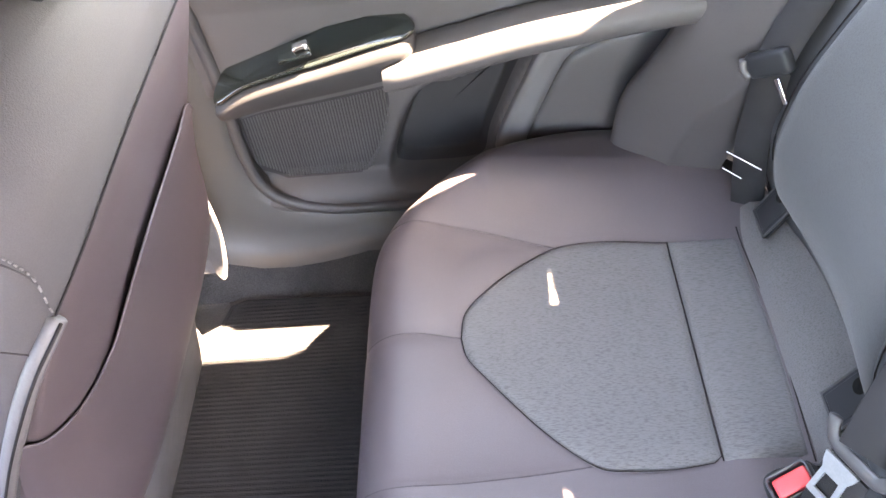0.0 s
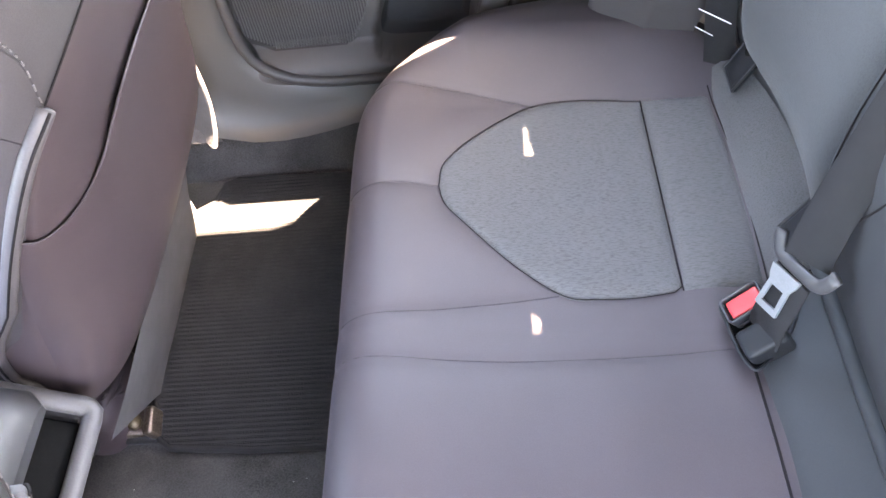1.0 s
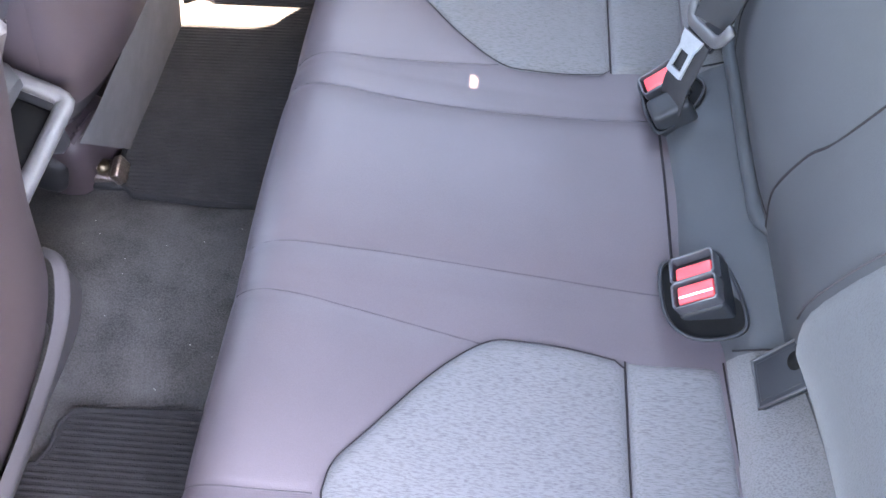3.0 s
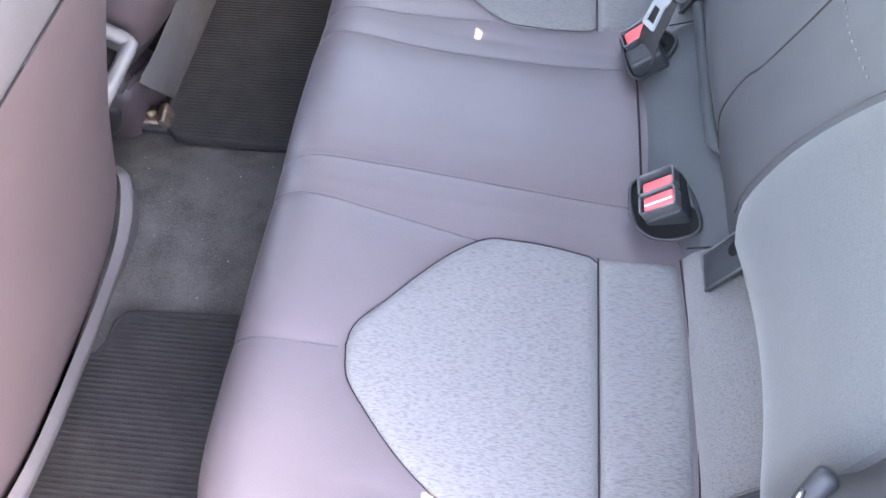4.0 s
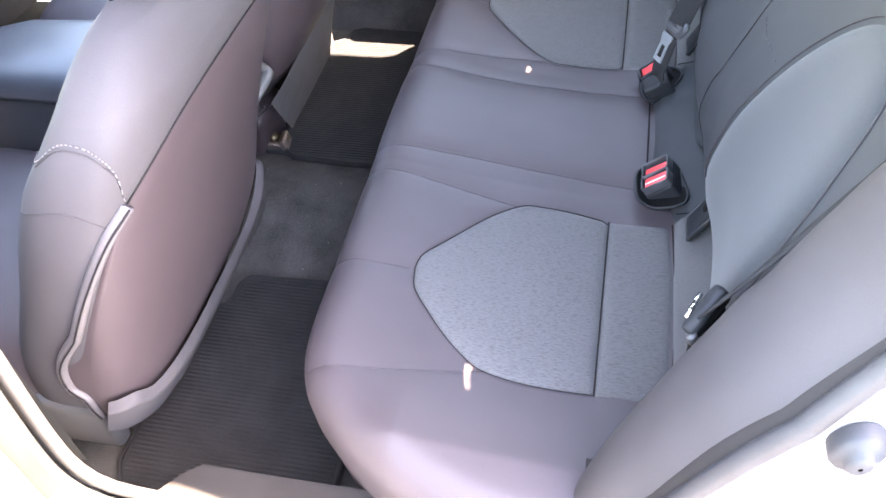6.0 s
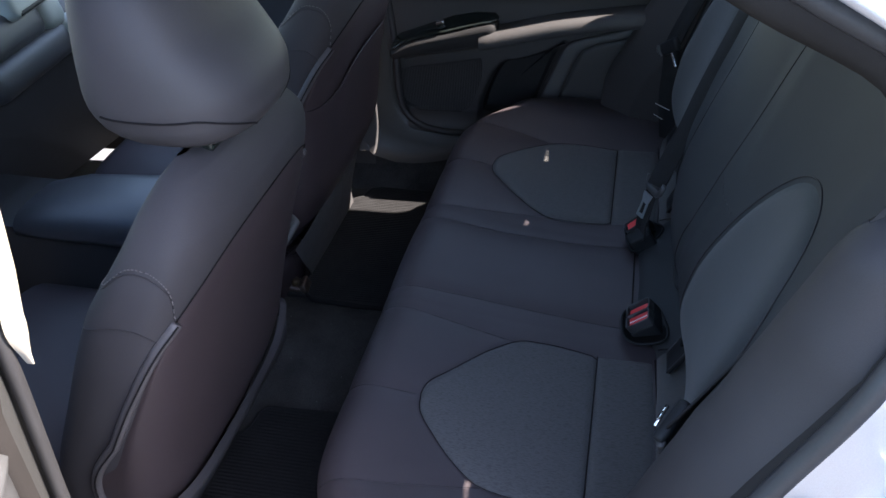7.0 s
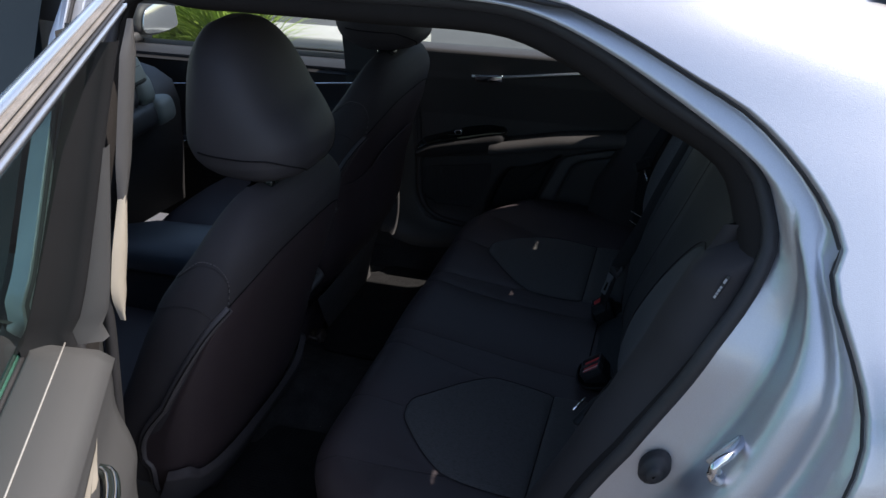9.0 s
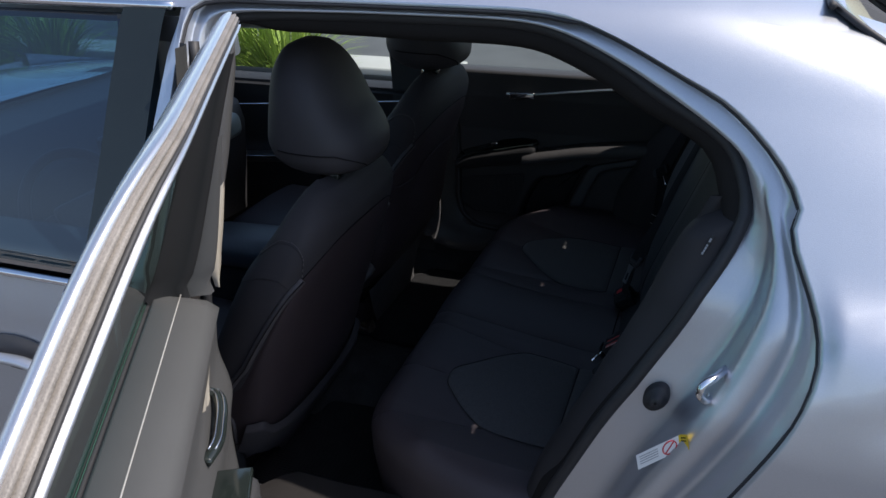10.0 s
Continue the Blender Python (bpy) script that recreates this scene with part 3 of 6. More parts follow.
CROSS_SEAMS = [[(-0.090, 0.591), (-0.04, 0.588), (0.052, 0.570), (0.150, 0.546)], [(-0.117, 0.388), (-0.05, 0.392), (0.012, 0.388)],
               [(-0.117, 0.180), (-0.02, 0.186), (0.07, 0.198), (0.155, 0.212)], [(-0.117, 0.125), (0.05, 0.118), (0.20, 0.122), (0.352, 0.132)]]


def insert_outline(s):
    """The near insert is cut a little blunter than the far one."""
    return [np.array((p[0] + ((0.008 + 0.005 * min(1.0, max(0.0, (p[1] - 0.37) / 0.09))) * math.exp(-((p[0] - 0.03) / 0.07) ** 2) if s < 0 else 0.0), s * p[1])) for p in INSERT]


creases = []
for sg in (1, -1):
    for line in [smooth_line([(x, sg * y) for x, y in q], 6) for q in CROSS_SEAMS] + [insert_outline(sg)]:
        creases += [(a, b) for a, b in zip(line[:-1], line[1:])]
CREASE_A, CREASE_B = (np.array([c[k] for c in creases], float) for k in (0, 1))


def nearest(a, b, p):
    t = np.clip(((p - a) * (b - a)).sum(1) / (((b - a) ** 2).sum(1) + 1e-12), 0, 1)
    return float(np.min(np.linalg.norm(a + (b - a) * t[:, None] - p, axis=1)))


def cushion_base(x, y):
    z = curve(x, [-0.13, -0.06, 0.015, 0.10, 0.20, 0.31, 0.40, 0.46], [0.598, 0.600, 0.586, 0.572, 0.560, 0.550, 0.548, 0.56])
    a = abs(y)
    z += 0.010 * max(0, 1 - (a / 0.16) ** 2)                       # the middle seat stands a little proud
    z += 0.042 * min(1, max(0, (a - 0.54) / 0.15)) ** 1.3 * min(1, max(0, (x + 0.08) / 0.14))   # raised outer bolster
    d = nearest(EDGE_XY[:-1], EDGE_XY[1:], np.array((x, a)))
    r = 0.055
    if d < r:
        z -= r - math.sqrt(max(0, r * r - (r - d) ** 2))
    return float(z)


def cushion_z(x, y):
    """The stuffed cushion: sewn-down creases along its seams, slightly uneven between them."""
    d = nearest(CREASE_A, CREASE_B, np.array((x, y)))
    return cushion_base(x, y) - 0.0016 * math.exp(-(d / 0.0045) ** 2) - 0.0022 * math.exp(-(d / 0.022) ** 2) + 0.0016 * noise.noise(Vector((x * 9, y * 9, 3)))


def on_cushion(x, y, lift=0.0):
    return Vector((x, y, cushion_z(x, y) + lift))


def on_base(x, y, lift=0.0):
    return Vector((x, y, cushion_base(x, y) + lift - 0.0030))


bench = thing("rear_bench_seat", "dark grey vinyl rear bench seat with woven grey inserts", "car seat")
ys = sorted(set(np.round(np.concatenate([np.linspace(-0.788, 0.788, 330), [s * v for s in (-1, 1) for v in (0.77, 0.78, 0.784, 0.789)]]), 4)))
rows = []
for y in ys:
    x0 = float(np.interp(abs(y), FY, FX))
    x1 = 0.47 if abs(y) < 0.56 else float(np.interp(abs(y), [0.56, 0.69, 0.758, 0.785, 0.79], [0.47, 0.44, 0.37, 0.32, 0.28]))
    xs = [x0 + (x1 - x0) * (k ** 1.4) for k in np.linspace(0, 1, 110)]
    col = [Vector((x0 + 0.03, y * 0.985, 0.28)), Vector((x0 + 0.012, y * 0.99, 0.42)), Vector((x0 + 0.002, y, 0.50))]
    rows.append(col + [on_cushion(x, y) for x in xs])
cushion = part("cushion", grid_bm(rows), LEATHER, bench, "dark grey vinyl seat cushion with stitched seams")
for s in (1, -1):
    ins = insert_outline(s)
    part("seat_insert", panel_bm(ins, on_base, 0.0075, 0.001, 0.010), FABRIC, bench, "woven grey fabric seat insert")
    stp = [np.array((p[0], s * p[1])) for p in STRIP]
    part("insert_strip", panel_bm(stp, on_base, 0.0085, 0.0, 0.008), FABRIC, bench, "woven grey fabric strip behind the insert")
    seam(ins + [ins[0]], on_base, bench, 0.0007, n=1, lift=0.0018)
    seam([(0.306, s * 0.553), (0.306, s * 0.216)], on_base, bench, 0.0008, lift=0.0030)
    seam([(0.406, s * 0.57), (0.413, s * 0.40), (0.407, s * 0.21)], on_cushion, bench, 0.0010, lift=0.001)
    for q in CROSS_SEAMS:
        seam([(x, s * y) for x, y in q], on_cushion, bench, 0.0008, SEAM_VINYL, lift=0.0002)
seam([(0.362, 0.105), (0.362, -0.10)], on_cushion, bench, 0.0016, lift=0.001)

# ---- rear bench: backrest ----


def roll_strip(ys):
    rows = []
    for y in ys:
        s = min(1.0, max(0.0, (abs(y) - 0.10) / 0.10))
        x0 = 0.366 + 0.042 * s * s * (3 - 2 * s)
        rows.append([Vector((x0 + (0.480 - x0) * k, y, z + (0.004 if abs(y) < 0.2 else 0.0) + 0.0012 * noise.noise(Vector((k * 3, y * 14, 1))))) for k, z in [(0, 0.540), (0.05, 0.553), (0.15, 0.564), (0.30, 0.573), (0.45, 0.579), (0.6, 0.586), (0.75, 0.594), (0.88, 0.602), (1.0, 0.615)]])
    return grid_bm(rows)


part("lower_roll", roll_strip(np.linspace(-0.208, 0.208, 36)), ROLL, bench, "smooth grey-blue vinyl roll between cushion and backrest")
for s in (1, -1):
    part("lower_roll", roll_strip(np.linspace(s * 0.208, s * 0.60, 36)), FABRIC, bench, "woven grey fabric roll between cushion and backrest")
    seam([(0.41, s * 0.208), (0.44, s * 0.209), (0.47, s * 0.212)], lambda x, y, lift: Vector((x, y, 0.5735 + 0.29 * (x - 0.41))), bench, 0.0012)

BACK_Z = [0.50, 0.57, 0.64, 0.71, 0.78, 0.88, 1.00, 1.14, 1.20, 1.23]
BACK_X = [0.475, 0.462, 0.444, 0.432, 0.440, 0.470, 0.515, 0.566, 0.592, 0.607]


def back_x(y, z):
    x = curve(z, BACK_Z, BACK_X)
    a = abs(y)
    x += 0.020 * max(0, 1 - ((a - 0.38) / 0.17) ** 2) * (1 if a > 0.15 else 0.6)      # hollow of each seat
    x -= 0.012 * max(0, 1 - (a / 0.13) ** 2) * min(1, max(0, (z - 0.6) / 0.1))
    if a > 0.58:                                                                      # side bolster wraps forward low down
        x -= curve(z, [0.50, 0.60, 0.67, 0.79, 0.9, 1.0, 1.10, 1.22], [0.15, 0.18, 0.185, 0.135, 0.085, 0.035, 0.0, 0.0]) * min(1.0, (a - 0.58) / 0.15) ** 1.3 * 0.12
    if a > 0.715:
        x += 0.05 * ((a - 0.715) / 0.03) ** 2
    return x


def back_half(z):
    return curve(z, [0.50, 0.88, 0.98, 1.06, 1.14, 1.22], [0.745, 0.742, 0.728, 0.70, 0.672, 0.645])


def on_back(y, z, lift=0.0):
    return Vector((back_x(y, z) - lift, y, z + 0.35 * lift))


rows = []
for u in np.linspace(-1, 1, 131):
    ye = u * back_half(1.2)
    zt = 1.236 - 0.098 * min(1.0, max(0.0, (abs(ye) - 0.52) / 0.11)) ** 1.5                # rounded shoulders
    rows.append([on_back(u * back_half(z), z) for z in np.linspace(0.50, zt, 70)] + [Vector((back_x(ye, zt) + 0.03, ye, zt + 0.022)), Vector((back_x(ye, zt) + 0.09, ye, zt + 0.025))])
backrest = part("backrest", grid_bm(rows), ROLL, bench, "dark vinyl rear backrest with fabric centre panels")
def bolster_edges(z):
    """The near side bolster's edge along the backrest and its edge under the door seal."""
    a = Vector((curve(z, GAP_Z, [0.325, 0.349, 0.392, 0.431, 0.447, 0.463, 0.478, 0.497, 0.511, 0.523, 0.540, 0.575]), curve(z, GAP_Z, [-0.675, -0.659, -0.630, -0.613, -0.614, -0.612, -0.612, -0.616, -0.634, -0.651, -0.668, -0.682]), z))
    i = min((k for k in range(len(FLANGE)) if FLANGE[k][0] > 0.2), key=lambda k: abs(FLANGE[k][1] - z))
    lo, hi = (i, i - 1) if FLANGE[i][1] < z else (i + 1, i)
    k = (z - FLANGE[lo][1]) / max(1e-6, FLANGE[hi][1] - FLANGE[lo][1])
    p = FLANGE[lo] * (1 - k) + FLANGE[hi] * k
    v = flange_point(p, 0.004)
    return a, Vector((v.x - 0.004, v.y, z))


GAP_Z = [0.58, 0.672, 0.75, 0.832, 0.884, 0.912, 0.955, 1.01, 1.074, 1.128, 1.18, 1.27]


def bolster_point(z, k, full=False):
    """k: 0 at the backrest, 1 at the door seal; full: the plumper far side."""
    a, b = bolster_edges(z)
    out = Vector((b.y - a.y, -(b.x - a.x), 0)).normalized()
    bulge = (curve(z, [0.60, 0.72, 0.86, 1.0, 1.12], [0.080, 0.098, 0.098, 0.060, 0.036]) * math.sin(math.pi * k ** 1.2) if full else 0.036 * (1 - abs(2 * k - 1) ** 2.4)) * (1 - min(1.0, max(0.0, (z - 1.145) / 0.06)) ** 2)
    return a.lerp(b, k) + out * bulge


for full in (False, True):
    rows = []
    for z in np.linspace(0.56, 1.205, 74):
        a, b = bolster_edges(z)
        back = 0.09 * max(0.0, (z - 1.14) / 0.065) ** 2
        rows.append([a + Vector((0.075, 0.012, 0)), a + Vector((0.03, 0.004, 0)), a + Vector((0.008, 0.0, 0))] + [bolster_point(z, k, full) + Vector((back, 0.6 * back, 0)) * (1 - k ** 3) for k in np.linspace(0.0, 1.0, 30)] + [b + Vector((0.004, 0.03, 0))])
    part("side_bolster", flip(grid_bm(rows)) if full else grid_bm(rows), BOLSTER, bench, "smooth dark vinyl bolster between backrest and door")
BINS = smooth_line([(0.224, 0.630), (0.238, 0.75), (0.264, 0.87), (0.31, 0.97), (0.37, 1.035), (0.44, 1.06), (0.51, 1.04), (0.555, 0.96), (0.575, 0.84), (0.578, 0.73), (0.572, 0.640), (0.52, 0.612), (0.40, 0.610), (0.27, 0.612)], 5, closed=True)
for s in (1, -1):
    pts = [np.array((s * p[0], p[1])) for p in BINS]
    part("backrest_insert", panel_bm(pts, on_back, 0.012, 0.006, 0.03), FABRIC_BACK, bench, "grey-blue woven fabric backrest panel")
    first = next(k for k in range(len(pts)) if pts[k][1] > 0.66 and pts[k - 1][1] <= 0.66)
    rim = [p for p in pts[first:] + pts[:first] if p[1] > 0.66]
    seam(rim, on_back, bench, 0.0010, SEAM_VINYL if s < 0 else SEAM, n=1, lift=0.001)
    if s > 0:
        seam([(0.605, 0.60), (0.625, 0.8), (0.60, 1.0), (0.52, 1.16)], on_back, bench, 0.0012)
seam([(0.20, 0.60), (0.16, 0.72), (0.12, 0.86), (0.105, 1.18)], on_back, bench, 0.0014)
seam([(-0.078, 0.60), (-0.090, 0.65), (-0.113, 0.76), (-0.138, 0.845), (-0.17, 1.18)], on_back, bench, 0.0015)
seam([(-0.088, 0.645), (-0.03, 0.626), (0.021, 0.613), (0.104, 0.604), (0.185, 0.615)], on_back, bench, 0.0014)
row = [(y, 0.906 + 0.09 * (y + 0.18)) for y in np.linspace(-0.152, -0.262, 23)]
for p, q in zip(row[::2], row[1::2]):
    part("stitch", tube_bm([on_back(p[0], p[1], 0.0012), on_back((p[0] * 0.35 + q[0] * 0.65), q[1], 0.0012)], 0.0007, 5), PIPING, bench)
hem = [Vector((back_x(y, 0.612) - 0.004 + 0.016 * max(0.0, (-0.055 - y) / 0.035) ** 2, y, 0.607 + 0.012 * max(0.0, (-0.055 - y) / 0.035))) for y in np.linspace(-0.09, 0.215, 40)]
part("backrest_hem", tube_bm(hem, 0.010, 10), ROLL, bench, "rounded vinyl hem under the centre backrest")
for y0, wide in ((-0.335, 1.16), (-0.01, 1.753), (0.376, 0.90)):
    rows = []
    for z, hw, hd in [(1.215, 0.10, 0.03), (1.225, 0.125, 0.045), (1.26, 0.135, 0.05), (1.305, 0.134, 0.048), (1.340, 0.128, 0.040), (1.356, 0.105, 0.02)]:
        rows.append([Vector((0.66 + 0.25 * (z - 1.2) + hd * abs(math.cos(a)) ** 0.6 * (1 if math.cos(a) > 0 else -1), y0 + wide * hw * abs(math.sin(a)) ** 0.6 * (1 if math.sin(a) > 0 else -1), z)) for a in np.linspace(0, 2 * math.pi, 28, endpoint=False)])
    bm = grid_bm(rows, closed_v=True)
    cap(bm, rows[-1])
    part("headrest", bm, LEATHER, bench, "low dark rear headrest")
part("parcel_shelf", grid_bm([[Vector((x, y, 1.20 + 0.004 * math.sin(9 * x))) for y in np.linspace(-0.62, 0.62, 20)] for x in np.linspace(0.66, 1.3, 14)]), CARPET, car, "dark felt parcel shelf")
# ---- front seats ----
def seat_sections():
    """z, rear x, depth, half width of the backrest."""
    zs = [0.40, 0.45, 0.55, 0.68, 0.80, 0.90, 0.96, 1.01, 1.05, 1.075, 1.088]
    xr = [-0.378, -0.354, -0.309, -0.268, -0.230, -0.194, -0.173, -0.163, -0.169, -0.185, -0.215]
    dp = [0.19, 0.20, 0.20, 0.185, 0.165, 0.15, 0.135, 0.12, 0.10, 0.07, 0.02]
    hw = [0.240, 0.256, 0.266, 0.268, 0.268, 0.262, 0.25, 0.228, 0.19, 0.15, 0.11]
    return zs, xr, dp, hw


SEAT_Z, SEAT_XR, SEAT_D, SEAT_W = seat_sections()


def seat_point(a, z, lift=0.0):
    """a: 0 at the middle of the rear face, 90 at the +y side, 180 at the front."""
    xr, d, w = (curve(z, SEAT_Z, q) for q in (SEAT_XR, SEAT_D, SEAT_W))
    c, s = math.cos(radians(a)), math.sin(radians(a))
    ex = 0.55 + 0.25 * min(1, max(0, (z - 0.55) / 0.15))
    cx = abs(c) ** ex * (1 if c > 0 else -1)
    sy = abs(s) ** 0.55 * (1 if s > 0 else -1)
    x = xr - d / 2 + (d / 2 + lift) * cx
    if c < 0:
        x += 0.045 * (1 - min(1, abs(sy)) ** 3) * -c
        x += curve(z, [0.40, 0.50, 0.62, 0.88, 0.98, 1.088], [0.0, 0.05, 0.07, 0.062, 0.04, 0.0]) * cx
    return Vector((x, (w + lift) * sy, z))


def front_seat(yc, inb, shift, group, pocketed):
    """inb: the side of the seat towards the middle of the car; shift: how far it is set forward and up."""
    s = thing("front_seat", "dark vinyl front seat with padded headrest and grey piping", "car seat", group)
    zs = sorted(set(list(np.linspace(0.40, 1.088, 46)) + SEAT_Z))
    rows = [[seat_point(a, z) for a in np.linspace(0, 360, 72, endpoint=False)] for z in zs]
    bm = grid_bm(rows, closed_v=True)
    cap(bm, rows[-1])
    cap(bm, rows[0])
    part("backrest", bm, SEAT_VINYL, s, "dark vinyl backrest")

    def brim(a):
        return 0.972 - 0.065 * (abs(a) / 52.5) ** 2

    edge_z = [0.455, 0.49, 0.55, 0.627, 0.74, 0.82, 0.873, 0.907]
    edge_a = [82, 87, 91, 92.5, 85, 75, 65, 52.5]

    def side(z):
        return curve(z, edge_z, edge_a)
    rows = []
    for q in np.linspace(0, 1, 26):
        z0 = 0.455 + q * 0.452
        row = []
        for u in np.linspace(-1, 1, 61):
            ang = u * side(z0)
            z = 0.455 + q * (brim(ang) - 0.455)
            row.append(seat_point(ang, z, 0.004 * min(1, 12 * (1 - abs(u)), 14 * (1 - q))))
        rows.append(row)
    part("rear_cover", grid_bm(rows), LEATHER_BACK, s, "mauve-brown vinyl rear cover")
    # map pocket: its slanting top edge stands off the cover
    if pocketed:
        rows = []
        for q in np.linspace(0, 1, 24):
            row = []
            for u in np.linspace(-1, 1, 61):
                ang = u * 80
                top = curve(-ang * inb, [-80, -62, -50, -35, -27, -17, -10, -3, 5, 30, 80], [0.787, 0.776, 0.777, 0.784, 0.794, 0.830, 0.842, 0.849, 0.845, 0.775, 0.66])
                z = 0.455 + q * (top - 0.455)
                flare = max(0.0, 1 - u ** 4)
                row.append(seat_point(ang, z, 0.005 + flare * (0.005 * q ** 5 * min(1.0, max(0.0, (ang * -inb + 30) / 12)) * min(1.0, max(0.0, (12 + ang * inb) / 10)) + 0.020 * math.exp(-((z - 0.57) / 0.12) ** 2)) + 0.003 * max(0.0, 1 - u ** 6)))
            rows.append(row)
        pocket = part("map_pocket", grid_bm(rows), LEATHER_BACK, s, "mauve-brown vinyl map pocket on the back")
        part("pocket_hem", tube_bm(rows[-1], 0.0014, 8), LEATHER_BACK, pocket)
    for sg in (1, -1):
        line = smooth_line([(side(z), z) for z in (0.907, 0.873, 0.82, 0.74, 0.627, 0.55, 0.49, 0.46)], 6)
        part("piping", tube_bm([seat_point(sg * p[0], p[1], 0.003) for p in line], 0.0085, 8, flat=0.8, up=(0, 1, 0)), PIPING, s, "light grey piping strip")
        part("piping_seam", tube_bm([seat_point(sg * (p[0] - 0.4), p[1], 0.0105) for p in line], 0.0014, 6), SEAM, s)
        for pts in ([(52.5, 0.907), (65, 0.958), (87, 0.985), (105, 0.985), (125, 0.95), (150, 0.93)], [(62, 0.880), (76, 0.900), (92, 0.912), (106, 0.905), (125, 0.885), (150, 0.87)]):
            arc = smooth_line(pts, 6)
            part("seam", tube_bm([seat_point(sg * p[0], p[1], 0.0004) for p in arc], 0.0010, 6), SEAM_VINYL, s)
        stitches = bmesh.new()
        run = resample(smooth_line([(54, 0.914), (66, 0.964), (87, 0.991), (105, 0.991), (125, 0.956), (150, 0.936)], 6), 67)
        for a, b in zip(run[::2], run[1::2]):
            tube_bm([seat_point(sg * a[0], a[1], 0.0012), seat_point(sg * b[0], b[1], 0.0012)], 0.0009, 5, bm=stitches)
        part("stitching", stitches, STITCH, s, "row of pale stitches along the seam")
        part("seam", tube_bm([seat_point(sg * ang, brim(ang) + 0.002, 0.002) for ang in np.linspace(0, 52.5, 24)], 0.0010, 6), SEAM, s)
    # headrest on two posts
    rows = []
    zs = [1.092, 1.097, 1.108, 1.130, 1.16, 1.20, 1.25, 1.30, 1.335, 1.355, 1.364]
    cx = [-0.228, -0.230, -0.235, -0.245, -0.251, -0.256, -0.263, -0.272, -0.278, -0.282, -0.283]
    hd = [0.05, 0.070, 0.088, 0.104, 0.108, 0.100, 0.086, 0.070, 0.052, 0.034, 0.012]
    hw = [0.085, 0.105, 0.122, 0.138, 0.145, 0.143, 0.135, 0.118, 0.092, 0.062, 0.025]

    def hr(a, z, lift=0.0):
        c, q = math.cos(radians(a)), math.sin(radians(a))
        d, w, x = (curve(z, zs, v) for v in (hd, hw, cx))
        d += max(0.0, c) * 0.020 * max(0.0, 1 - ((z - 1.155) / 0.075) ** 2)
        return Vector((x + (d + lift) * abs(c) ** 0.75 * (1 if c > 0 else -1), (w + lift) * abs(q) ** 0.75 * (1 if q > 0 else -1), z))
    zz = sorted(set(zs + list(np.linspace(1.097, 1.36, 24))))
    rows = [[hr(a, z) for a in np.linspace(0, 360, 48, endpoint=False)] for z in zz]
    bm = grid_bm(rows, closed_v=True)
    cap(bm, rows[0])
    cap(bm, rows[-1])
    head = part("headrest", bm, LEATHER_HEAD, s, "padded dark headrest")
    part("seam", tube_bm([hr(a, 1.099 + 0.045 * min(1, max(0, (abs(a) - 12) / 45)) ** 0.7 + 0.01 * (abs(a) / 110) ** 2, 0.0008) for a in np.linspace(-110, 110, 40)], 0.0014, 6), SEAM, head)
    for sy in (-0.062, 0.062):
        part("headrest_post", tube_bm([Vector((-0.228, sy, 1.05)), Vector((-0.240, sy, 1.10))], 0.007, 10), CHROME, s)
        part("post_guide", block_bm(0.045, 0.034, 0.016, pose(-0.215, sy, 1.084), 0.005), GLOSS, s, "glossy black headrest guide")
    # cushion, shield and rails
    rows = []
    for x, zt, w in [(-0.93, 0.50, 0.20), (-0.92, 0.55, 0.23), (-0.86, 0.585, 0.255), (-0.70, 0.575, 0.26), (-0.50, 0.555, 0.25), (-0.44, 0.545, 0.225), (-0.415, 0.50, 0.21)]:
        rows.append([Vector((x, w * abs(math.cos(t)) ** 0.5 * (1 if math.cos(t) > 0 else -1), 0.40 + (zt - 0.40) * (abs(math.sin(t)) ** 0.5) * (1 if math.sin(t) > 0 else -0.35))) for t in np.linspace(0, 2 * math.pi, 36, endpoint=False)])
    bm = grid_bm(rows, closed_v=True)
    cap(bm, rows[0])
    cap(bm, rows[-1])
    part("cushion", bm, LEATHER, s, "dark vinyl seat cushion")
    for sg in (1, -1):
        part("side_shield", block_bm(0.50, 0.035, 0.11, pose(-0.66, sg * 0.248, 0.42, 0, 0, 0), 0.015, 3), PLASTIC, s, "dark plastic side shield")
        part("rail", block_bm(0.50, 0.045, 0.035, pose(-0.78, sg * 0.20, 0.322), 0.004), WORN_STEEL, s, "bare steel seat rail")
        part("rail_cover", block_bm(0.075, 0.060, 0.085, pose(-0.500, sg * 0.205, 0.340, 0, 24, 0), 0.026, 4), TRIM_BLACK, s, "rounded dark rail cover")
        if sg == inb and pocketed:
            foot = part("rail_foot", block_bm(0.075, 0.042, 0.020, pose(-0.436, sg * 0.177, 0.296, 6, 14, sg * -6), 0.007, 3), WORN_STEEL, s, "worn steel rail end")
            part("rail_bolt", tube_bm([Vector((-0.432, sg * 0.180, 0.300)), Vector((-0.428, sg * 0.181, 0.319))], 0.0115, 12, up=(1, 0, 0)), BRASS, foot, "brassy bolt head")
            part("rail_clip", block_bm(0.016, 0.046, 0.030, pose(-0.404, sg * 0.178, 0.300, 0, -18, 8), 0.005), WORN_STEEL, foot, "bent steel clip")
            part("rail_shoe", block_bm(0.084, 0.054, 0.016, pose(-0.436, sg * 0.176, 0.283), 0.006), TRIM_BLACK, foot, "black plastic shoe under the rail end")
    rows = []
